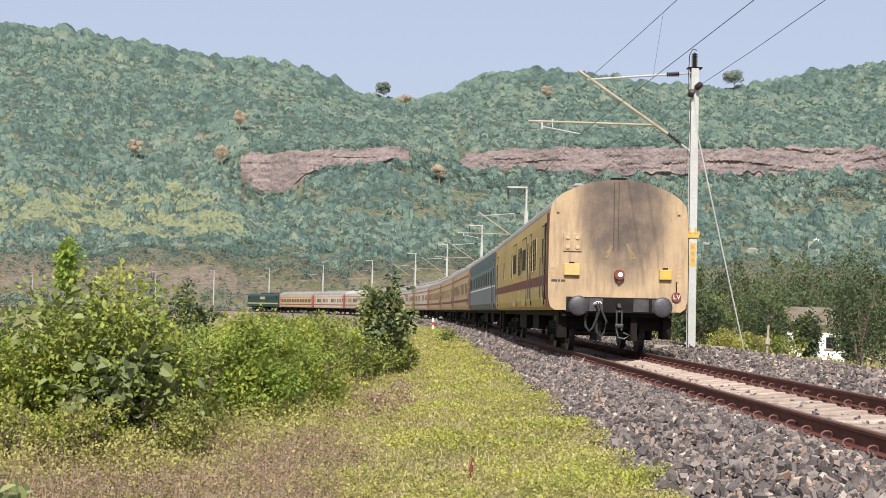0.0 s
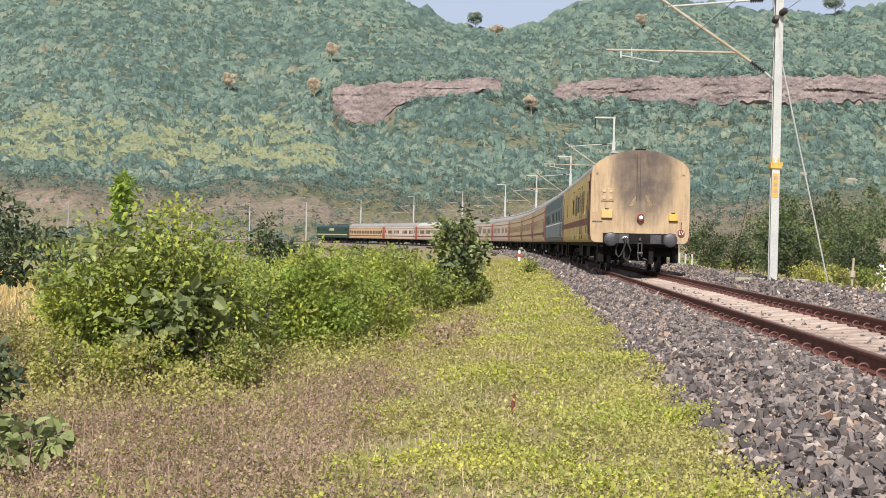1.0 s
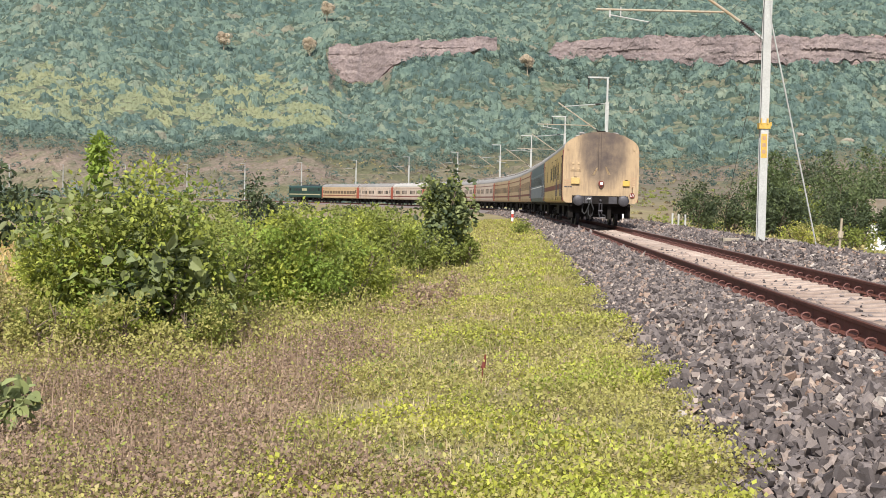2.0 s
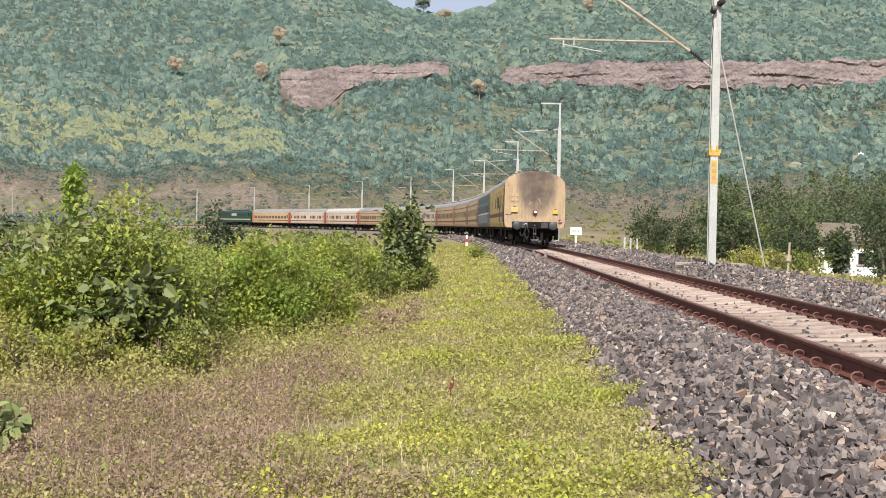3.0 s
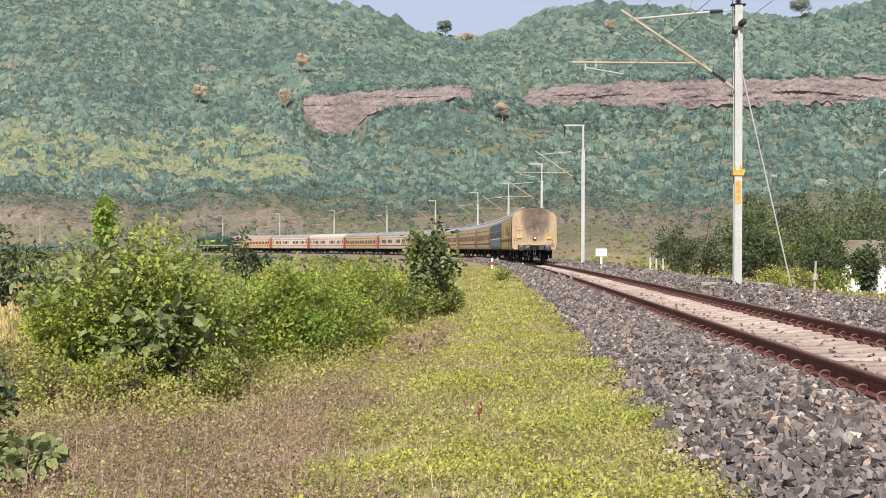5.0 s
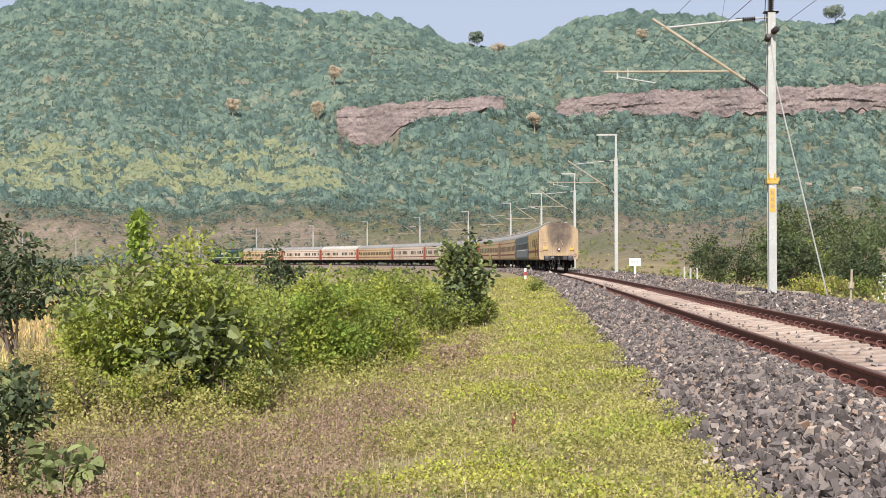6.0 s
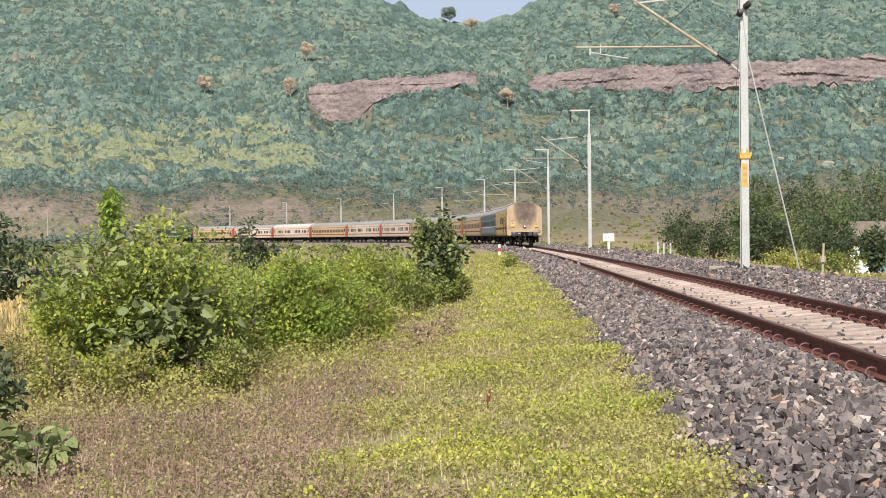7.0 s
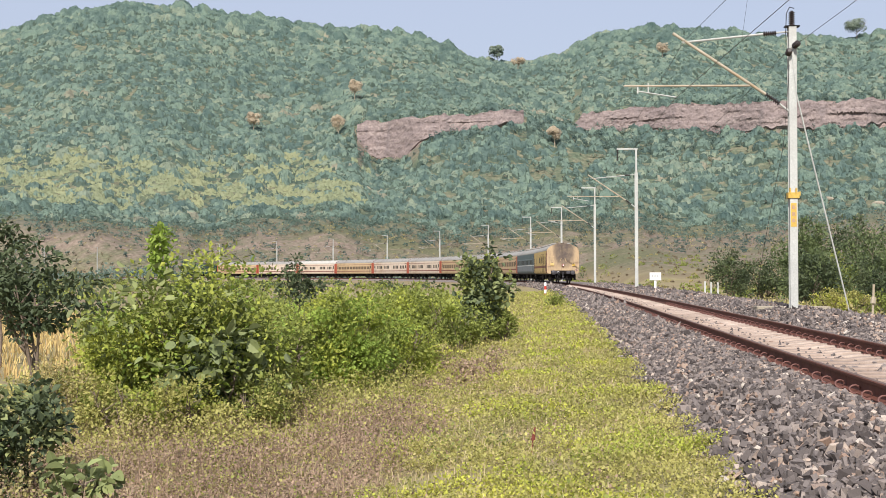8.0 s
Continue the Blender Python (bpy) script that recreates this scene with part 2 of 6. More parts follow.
def off_line(x, y):
    """The signed distance from the track's centre line, left negative."""
    x, y = np.asarray(x, float), np.asarray(y, float)
    out = np.full(x.shape, 1e9)
    for k in range(0, len(S_LINE), 2):
        dx, dy = x - X_LINE[k], y - Y_LINE[k]
        d = np.hypot(dx, dy) * np.where(dx * math.cos(HEAD[k]) + dy * math.sin(HEAD[k]) < 0, -1, 1)
        out = np.where(np.abs(d) < np.abs(out), d, out)
    return out


# ---- ground ----
EYE_X, EYE_Y = -3.2, 1.5
SKY_AZ = (-60, -40, -30, -26, -22.8, -21, -18.2, -14.8, -11.1, -8.7, -5.8, -3.8, -2.6, -1.3, -0.3, 1.1, 2.3, 4.5, 7, 9.9, 13.2, 15.6, 19.4, 26, 40, 60)
SKY_EL = (2, 5, 7, 8.6, 10.0, 10.8, 11.3, 11.3, 10.9, 10.6, 10.4, 9.8, 9.45, 9.2, 9.25, 9.65, 10.2, 10.55, 10.4, 9.87, 9.75, 10.15, 10.66, 10.9, 7, 2)
CLIFF_AZ = (-60, -9, -8.0, -7.2, -5.9, -4.9, -3.9, -0.8, -0.4, 1.4, 1.8, 5.8, 8.0, 12.8, 15, 19, 24, 60)
CLIFF_LO = (4.0, 5.9, 5.9, 5.05, 5.2, 6.05, 6.3, 6.55, 6.7, 6.3, 6.25, 6.2, 6.05, 6.1, 6.1, 6.2, 6.3, 4)
CLIFF_HI = (4.0, 5.9, 6.45, 6.6, 6.72, 6.76, 6.9, 7.0, 6.75, 6.4, 6.95, 7.25, 7.25, 7.15, 7.2, 7.15, 6.3, 4)


def rough_noise(x, y, size):
    u, v = x / size, y / size
    return (np.sin(u * 1.7 + 1.3 * np.sin(v * 1.1)) + np.sin(v * 2.1 + 1.7 * np.sin(u * 0.9 + 2)) + 0.5 * np.sin(u * 3.9 + v * 3.1 + 1) + 0.5 * np.sin(u * 4.3 - v * 5.1)) / 3


def lattice(u, v, seed=0):
    """Smooth random values on a unit lattice, -1 to 1."""
    def h(a, b):
        return np.modf(np.abs(np.sin(a * 127.1 + b * 311.7 + seed * 74.7) * 43758.5453))[0]
    a, b = np.floor(u), np.floor(v)
    f, g = u - a, v - b
    f, g = f * f * (3 - 2 * f), g * g * (3 - 2 * g)
    low = h(a, b) * (1 - f) + h(a + 1, b) * f
    top = h(a, b + 1) * (1 - f) + h(a + 1, b + 1) * f
    return 2 * (low * (1 - g) + top * g) - 1


def ground_z(x, y):
    x, y = np.asarray(x, float), np.asarray(y, float)
    d = off_line(x, y)
    near = np.interp(d, (-400, -60, -30, -14, -7, -4.2, -2.9, -2.2, -1.0, 1.0, 2.2, 2.9, 4.2, 6, 9, 16, 40, 400),
                     (-1.6, -1.6, -1.5, -1.25, -0.85, -0.62, -0.56, -0.45, -0.42, -0.42, -0.36, -0.25, -0.22, -0.45, -0.8, -1.3, -1.6, -1.6))
    r = np.hypot(x - EYE_X, y - EYE_Y)
    az = np.degrees(np.arctan2(x - EYE_X, y - EYE_Y))
    near = near + 0.05 * rough_noise(x, y, 1.3) * np.clip((np.abs(d) - 2.9) / 1.5, 0, 1)
    top, lo, hi = np.interp(az, SKY_AZ, SKY_EL) - 0.15, np.interp(az, CLIFF_AZ, CLIFF_LO), np.interp(az, CLIFF_AZ, CLIFF_HI)
    ragged = 0.08 * np.sin(az * 2.3) + 0.04 * np.sin(az * 5.1 + 1)
    hi = np.maximum(hi + ragged * (hi - lo > 0.05), lo)
    lo = np.minimum(lo + 0.35 * (0.12 * np.sin(az * 4.7 + 2) + 0.1 * np.sin(az * 8.3 + 0.5)) * (hi - lo > 0.05), hi)
    bank = np.clip(1.5 + 0.25 * np.sin(az * 0.55 + 0.6) + 0.12 * np.sin(az * 1.9), 0.5, 3) * np.interp(np.abs(az), (0, 30, 55, 70), (1, 1, 0.5, 0))
    stops = [np.full(r.shape, v) for v in (0.0, 400, 470, 560, 700, 707, 960, 1250, 5000)]
    foot = np.interp(az, (1, 5), (400, 240))
    stops[1] = foot
    stops[4] = 700 + 16 * np.sin(az * 0.45) + 4 * np.sin(az * 1.7 + 1)
    stops[5] = stops[4] + 6
    el = [0 * r - 0.2, 0 * r - 0.2, bank, bank + 0.8, lo, hi, top, top * 0.7, top * 0.12]
    hill = np.zeros(r.shape)
    for a in range(len(stops) - 1):
        inside = (r >= stops[a]) & (r < stops[a + 1])
        f = (r - stops[a]) / np.maximum(stops[a + 1] - stops[a], 1e-6)
        e = el[a] + (el[a + 1] - el[a]) * f
        hill = np.where(inside, np.tan(np.radians(e)) * r, hill)
    hill = hill + np.clip((r - 420) / 120, 0, 1) * (2.5 * rough_noise(x, y, 38) + 0.8 * rough_noise(x, y, 11)) * np.clip(np.abs(r - stops[4] - 3) / 30, 0.15, 1)
    w = np.clip((r - foot + 5) / 30, 0, 1) * np.clip((np.abs(az) < 70) * 1.0, 0, 1)
    clear = np.clip((np.abs(d) - 6) / 25, 0, 1)
    return near * (1 - w * clear) + np.maximum(hill, near) * w * clear


def ground_material():
    m, nt, b = nodes_of("ground_soil_and_grass", 0.95, 0, 0.15)
    big, mid, fine = noise_node(nt, 0.02, 6), noise_node(nt, 0.35, 5), noise_node(nt, 9, 5)
    col = blend(nt, ramp(nt, mid.outputs[0], [(0.35, (0, 0, 0)), (0.65, (1, 1, 1))]).outputs[0], (0.30, 0.245, 0.145), (0.22, 0.205, 0.09))
    col = blend(nt, ramp(nt, big.outputs[0], [(0.42, (0, 0, 0)), (0.6, (1, 1, 1))]).outputs[0], col, (0.20, 0.155, 0.10))
    geo = nt.nodes.new("ShaderNodeNewGeometry")
    sep = nt.nodes.new("ShaderNodeSeparateXYZ")
    nt.links.new(geo.outputs["Position"], sep.inputs[0])
    up = nt.nodes.new("ShaderNodeMapRange")
    up.inputs[1].default_value, up.inputs[2].default_value = -0.3, 3.5
    nt.links.new(sep.outputs[2], up.inputs[0])
    hn = noise_node(nt, 0.16, 6)
    bankcol = blend(nt, ramp(nt, hn.outputs[0], [(0.42, (0, 0, 0)), (0.62, (1, 1, 1))]).outputs[0], (0.20, 0.158, 0.125), (0.135, 0.13, 0.085))
    bankcol = blend(nt, ramp(nt, big.outputs[0], [(0.45, (0, 0, 0)), (0.6, (1, 1, 1))]).outputs[0], bankcol, (0.125, 0.125, 0.07))
    woodcol = blend(nt, ramp(nt, hn.outputs[0], [(0.4, (0, 0, 0)), (0.65, (1, 1, 1))]).outputs[0], (0.10, 0.125, 0.085), (0.18, 0.165, 0.115))
    tuft = noise_node(nt, 0.9, 5, 0.7)
    bankcol = blend(nt, 0.75, bankcol, ramp(nt, tuft.outputs[0], [(0.35, (0.25, 0.25, 0.25)), (0.65, (0.72, 0.72, 0.72))]).outputs[0], 'OVERLAY')
    high = nt.nodes.new("ShaderNodeMapRange")
    high.inputs[1].default_value, high.inputs[2].default_value = 15.0, 26.0
    nt.links.new(sep.outputs[2], high.inputs[0])
    leafy = noise_node(nt, 0.45, 6, 0.75)
    woodcol = blend(nt, 0.8, woodcol, ramp(nt, leafy.outputs[0], [(0.36, (0.22, 0.24, 0.22)), (0.66, (0.7, 0.7, 0.68))]).outputs[0], 'OVERLAY')
    hillcol = blend(nt, high.outputs[0], bankcol, woodcol)
    col = blend(nt, up.outputs[0], col, hillcol)
    nrm = nt.nodes.new("ShaderNodeSeparateXYZ")
    nt.links.new(geo.outputs["True Normal"], nrm.inputs[0])
    steep = nt.nodes.new("ShaderNodeMapRange")
    steep.inputs[1].default_value, steep.inputs[2].default_value = 0.72, 0.5
    nt.links.new(nrm.outputs[2], steep.inputs[0])
    rmap = nt.nodes.new("ShaderNodeMapping")
    rmap.inputs["Scale"].default_value = (0.12, 0.12, 0.75)
    rtc = nt.nodes.new("ShaderNodeTexCoord")
    nt.links.new(rtc.outputs["Object"], rmap.inputs[0])
    rock = nt.nodes.new("ShaderNodeTexNoise")
    rock.inputs["Scale"].default_value, rock.inputs["Detail"].default_value, rock.inputs["Roughness"].default_value = 1.0, 8, 0.7
    nt.links.new(rmap.outputs[0], rock.inputs["Vector"])
    rockcol = ramp(nt, rock.outputs[0], [(0.32, (0.10, 0.075, 0.07)), (0.45, (0.21, 0.155, 0.14)), (0.58, (0.275, 0.21, 0.19)), (0.75, (0.36, 0.29, 0.265))]).outputs[0]
    col = blend(nt, steep.outputs[0], col, rockcol)
    col = blend(nt, 0.5, col, ramp(nt, fine.outputs[0], [(0.3, (0.35, 0.35, 0.35)), (0.7, (0.65, 0.65, 0.65))]).outputs[0], 'OVERLAY')
    nt.links.new(col, b.inputs["Base Color"])
    bump(nt, b, fine.outputs[0], 0.5, 0.05)
    return m


def build_ground():
    az = np.radians(np.concatenate([np.arange(-180, -32, 4.0), np.arange(-32, 32, 0.32), np.arange(32, 180, 4.0)]))
    r = np.concatenate([np.geomspace(1.5, 60, 110), np.arange(63, 395, 4.0), np.arange(396, 690, 7.0), np.arange(686, 735, 2.0), np.arange(738, 1260, 9.0), np.geomspace(1300, 4900, 14)])
    r.sort()
    A, R = np.meshgrid(az, r, indexing="ij")
    X, Y = EYE_X + R * np.sin(A), EYE_Y + R * np.cos(A)
    Z = ground_z(X, Y)
    na, nr = len(az), len(r)
    verts = np.stack([X, Y, Z], -1).reshape(-1, 3)
    i, j = np.meshgrid(np.arange(na), np.arange(nr - 1), indexing="ij")
    i2 = (i + 1) % na
    faces = np.stack([i * nr + j, i * nr + j + 1, i2 * nr + j + 1, i2 * nr + j], -1).reshape(-1, 4)
    verts = np.concatenate([verts, [[EYE_X, EYE_Y, float(ground_z(EYE_X, EYE_Y))]]])
    me = raw_mesh("ground", verts, 4, faces, True)
    bm = bmesh.new()
    bm.from_mesh(me)
    bm.verts.ensure_lookup_table()
    hub = bm.verts[len(verts) - 1]
    for k in range(na):
        bm.faces.new((hub, bm.verts[((k + 1) % na) * nr], bm.verts[k * nr])).smooth = True
    bmesh.ops.recalc_face_normals(bm, faces=bm.faces)
    bm.to_mesh(me)
    bm.free()
    ob = mesh_part("ground", me, ground_material())
    tagged(ob, "grassy ground rising to scrub hills with rock bands", "ground", kind="structure")


build_ground()

# ---- ballast, sleepers, rails ----


def along(name, section, s_values, material, kind="structure", label="", category="", parent=None, smooth=False):
    """A section of (offset, z) drawn along the track."""
    pts = np.array([[on_line(s, o, z) for o, z in section] for s in s_values])
    n, k = pts.shape[:2]
    a, b = np.meshgrid(np.arange(n - 1), np.arange(k), indexing="ij")
    f = np.stack([a * k + b, a * k + (b + 1) % k, (a + 1) * k + (b + 1) % k, (a + 1) * k + b], -1).reshape(-1, 4)
    ob = mesh_part(name, raw_mesh(name, pts.reshape(-1, 3), 4, f, smooth), material, parent)
    return tagged(ob, label, category, kind=kind)


S_RUN = np.concatenate([np.arange(-40, 150, 2.0), np.arange(150, 540, 3.0)])
ballast = along("ballast", [(-2.95, -0.9), (-2.85, -0.62), (-1.85, -0.235), (-1.5, -0.19), (-1.05, -0.19), (-0.95, -0.24), (0.95, -0.24), (1.05, -0.19), (1.9, -0.15), (2.6, 0.0), (3.2, 0.05), (3.9, -0.06), (4.4, -0.9)],
                S_RUN, M["stone"], label="bed of crushed grey granite ballast", category="ballast")
track = thing("railway_track", "rusty broad-gauge rails on pale concrete sleepers", "track", kind="structure")
RAIL = [(-0.075, -0.172), (-0.075, -0.160), (-0.02, -0.145), (-0.01, -0.13), (-0.01, -0.045), (-0.034, -0.036), (-0.036, -0.008), (-0.025, 0.0),
        (0.025, 0.0), (0.036, -0.008), (0.034, -0.036), (0.01, -0.045), (0.01, -0.13), (0.02, -0.145), (0.075, -0.160), (0.075, -0.172)]
for side in (-0.8725, 0.8725):
    rail = along("rail", [(side + o, z) for o, z in RAIL], S_RUN, M["rail"], kind="", parent=track)
    head = along("running_surface", [(side - 0.027, -0.002), (side - 0.027, 0.0012), (side + 0.027, 0.0012), (side + 0.027, -0.002)], S_RUN, M["railtop"], kind="", parent=rail)


def sleeper_mesh():
    bm = bmesh.new()
    rings = []
    for x, w, h in ((-1.37, 0.125, 0.0), (-1.3, 0.125, 0.012), (-0.62, 0.12, 0.012), (-0.3, 0.10, -0.02), (0.3, 0.10, -0.02), (0.62, 0.12, 0.012), (1.3, 0.125, 0.012), (1.37, 0.125, 0.0)):
        t = -0.188 + h
        rings.append([bm.verts.new(v) for v in ((x, -w - 0.02, -0.36), (x, -w, t - 0.015), (x, -w + 0.02, t), (x, w - 0.02, t), (x, w, t - 0.015), (x, w + 0.02, -0.36))])
    for a, b in zip(rings, rings[1:]):
        for k in range(5):
            bm.faces.new((a[k], a[k + 1], b[k + 1], b[k]))
    bm.faces.new(rings[0])
    bm.faces.new(rings[-1][::-1])
    bmesh.ops.recalc_face_normals(bm, faces=bm.faces)
    return bm


def clip_mesh():
    """A bent spring clip that stands over the rail's foot."""
    bm = bmesh.new()
    pts = [(0.05, 0.035, 0.012)] + [(-0.008 + 0.056 * math.cos(a), 0.035 - 0.012 * k, 0.05 + 0.038 * math.sin(a)) for k, a in enumerate([-0.5 + 0.62 * n for n in range(10)])] + [(0.05, -0.06, 0.02)]
    chain(bm, pts, 0.0105, 5)
    box(bm, -0.095, -0.045, -0.035, 0.035, 0.0, 0.022)
    return bm


def build_sleepers():
    def data(name, bm, mat):
        me = bpy.data.meshes.new(name)
        bm.normal_update()
        bm.to_mesh(me)
        bm.free()
        me.materials.append(mat)
        return me
    sm, cm = data("sleeper", sleeper_mesh(), M["sleeper"]), data("rail_clip", clip_mesh(), M["clip"])
    rng = random.Random(4)
    s = 8.4
    for n in range(262):
        ob = new("sleeper", sm)
        ob.parent = track
        ob.matrix_basis = Matrix.Translation(on_line(s, rng.uniform(-0.015, 0.015), rng.uniform(-0.008, 0.004))) @ pose(0, 0, 0, 0, 0, math.degrees(heading(s)) + rng.uniform(-0.5, 0.5))
        if n < 75:
            for x, turn in ((-0.8725 - 0.075, 0), (-0.8725 + 0.075, 180), (0.8725 - 0.075, 0), (0.8725 + 0.075, 180)):
                c = new("rail_clip", cm)
                c.parent = ob
                c.matrix_basis = pose(x, 0, -0.178, 0, 0, turn + rng.uniform(-6, 6))
        s += 0.6
    bm = bmesh.new()
    while s < 520:
        m = Matrix.Translation(on_line(s, 0, -0.26)) @ pose(0, 0, 0, 0, 0, math.degrees(heading(s)))
        bmesh.ops.create_cube(bm, size=1, matrix=m @ Matrix.Diagonal((2.74, 0.24, 0.16, 1)))
        s += 0.6
    tagged(part("far_sleeper", bm, M["sleeper"], track), kind="stuff")


build_sleepers()

# ---- train ----
COACH, HALF = 22.3, 1.65


def coach_section(inset=0.0):
    """The outline of a coach body across: turned-under side, upright wall, arched roof."""
    w = HALF - inset
    side = [(w - 0.16, 1.0), (w - 0.05, 1.08), (w - 0.01, 1.25), (w, 1.5), (w, 2.7), (w - 0.01, 3.1), (w - 0.03, 3.38)]
    arch = [(w - 0.06, 3.50), (w - 0.15, 3.63), (w - 0.33, 3.77), (w - 0.62, 3.92), (w - 1.0, 4.045), (w - 1.35, 4.10), (0.0, 4.12)]
    return side, arch


def body_sheets(y0, y1):
    """The two walls and the arched roof, as separate meshes."""
    side, arch = coach_section()
    wall = bmesh.new()
    for sgn in (-1, 1):
        a = [wall.verts.new((sgn * x, y0, z)) for x, z in side]
        b = [wall.verts.new((sgn * x, y1, z)) for x, z in side]
        for k in range(len(side) - 1):
            wall.faces.new((a[k], a[k + 1], b[k + 1], b[k]))
    a = [wall.verts.new((sgn * (HALF - 0.16), y, 1.0)) for sgn in (-1, 1) for y in (y0, y1)]
    wall.faces.new((a[0], a[1], a[3], a[2]))
    bmesh.ops.recalc_face_normals(wall, faces=wall.faces)
    roof = bmesh.new()
    line = [side[-1]] + arch
    line = [(-x, z) for x, z in line] + [(x, z) for x, z in line[::-1][1:]]
    sweep(roof, [(x * 1.004, z) for x, z in line], y0 - 0.02, y1 + 0.02)
    return wall, roof


def end_wall(bm, y, thick):
    side, arch = coach_section(0.0)
    half = side + arch
    ring = half + [(-x, z) for x, z in half[::-1][1:]]
    sweep(bm, ring, y, y + thick)
    bmesh.ops.recalc_face_normals(bm, faces=bm.faces)
    return bm


def bogie_mesh():
    bm = bmesh.new()
    for sgn in (-1, 1):
        box(bm, sgn * 1.02 - 0.07, sgn * 1.02 + 0.07, -1.75, 1.75, 0.52, 0.72, 0.02)
        for y in (-1.45, 1.45):
            box(bm, sgn * 1.05 - 0.12, sgn * 1.05 + 0.12, y - 0.17, y + 0.17, 0.30, 0.56, 0.03)
            for dy in (-0.32, 0.32):
                for k in range(5):
                    rod(bm, (sgn * 1.05, y + dy, 0.30 + 0.06 * k), (sgn * 1.05, y + dy, 0.33 + 0.06 * k), 0.10, sides=10)
        box(bm, sgn * 1.12 - 0.05, sgn * 1.12 + 0.05, -0.5, 0.5, 0.22, 0.36)
        for dy in (-0.33, 0.33):
            for k in range(5):
                rod(bm, (sgn * 1.08, dy, 0.36 + 0.07 * k), (sgn * 1.08, dy, 0.395 + 0.07 * k), 0.12, sides=10)
    box(bm, -1.05, 1.05, -0.22, 0.22, 0.55, 0.85)
    for y in (-1.72, 1.72):
        box(bm, -1.05, 1.05, y - 0.06, y + 0.06, 0.52, 0.66)
    return bm


def wheelset_mesh():
    bm = bmesh.new()
    rod(bm, (-1.15, 0, 0), (1.15, 0, 0), 0.08)
    for sgn in (-1, 1):
        rod(bm, (sgn * 0.80, 0, 0), (sgn * 0.825, 0, 0), 0.485, sides=28)
        rod(bm, (sgn * 0.825, 0, 0), (sgn * 0.94, 0, 0), 0.457, sides=28)
        for k in range(6):
            a = k * math.pi / 3
            rod(bm, (sgn * 0.935, 0.28 * math.cos(a), 0.28 * math.sin(a)), (sgn * 0.955, 0.28 * math.cos(a), 0.28 * math.sin(a)), 0.05, sides=8)
    return bm


def under_gear(coach):
    """Bogies with wheels, underframe boxes and buffers."""
    part("underframe", boxes((-1.3, 1.3, -10.9, 10.9, 0.86, 1.06), (-1.15, -0.75, -3.2, -1.2, 0.45, 0.9), (0.75, 1.15, -3.2, -1.2, 0.45, 0.9),
                             (-1.2, -0.65, 0.6, 3.4, 0.42, 0.9), (0.65, 1.2, 0.6, 3.4, 0.42, 0.9), (-0.5, 0.5, -4.2, 4.2, 0.5, 0.9)), M["under"], coach)
    for y in (-10.3, 10.3):
        part("brake_beam", boxes((-1.25, 1.25, y - 0.1, y + 0.1, 0.55, 0.9), (-1.35, -1.15, y - 0.3, y + 0.3, 0.35, 0.95), (1.15, 1.35, y - 0.3, y + 0.3, 0.35, 0.95), (-0.5, -0.35, y - 0.5, y + 0.5, 0.3, 0.9), (0.35, 0.5, y - 0.5, y + 0.5, 0.3, 0.9)), M["under"], coach)
    for y in (-7.39, 7.39):
        bogie = part("bogie", bogie_mesh(), M["under"], coach)
        bogie.location = (0, y, 0)
        for dy in (-1.45, 1.45):
            w = part("wheelset", wheelset_mesh(), M["steel"], bogie)
            w.location = (0, dy, 0.457)


def window_mesh(w=0.62, h=0.58):
    """A barred window set in a raised rim; it faces -x."""
    bm = bmesh.new()
    for a in ((-0.007, 0.0, -w / 2 - 0.04, -w / 2, -h / 2 - 0.04, h / 2 + 0.04), (-0.007, 0.0, w / 2, w / 2 + 0.04, -h / 2 - 0.04, h / 2 + 0.04),
              (-0.007, 0.0, -w / 2, w / 2, h / 2, h / 2 + 0.04), (-0.009, 0.0, -w / 2, w / 2, -h / 2 - 0.04, -h / 2)):
        box(bm, *a)
    return bm


def on_side(ob, parent, sgn, y, z, out=HALF):
    ob.parent = parent
    ob.matrix_basis = pose(sgn * out, y, z, 0, 0, 0 if sgn < 0 else 180)
    return ob


SHARED = {}


def shared(name, make, material):
    if name not in SHARED:
        me = bpy.data.meshes.new(name)
        bm = make()
        bm.normal_update()
        bm.to_mesh(me)
        bm.free()
        me.materials.append(material)
        SHARED[name] = me
    return SHARED[name]


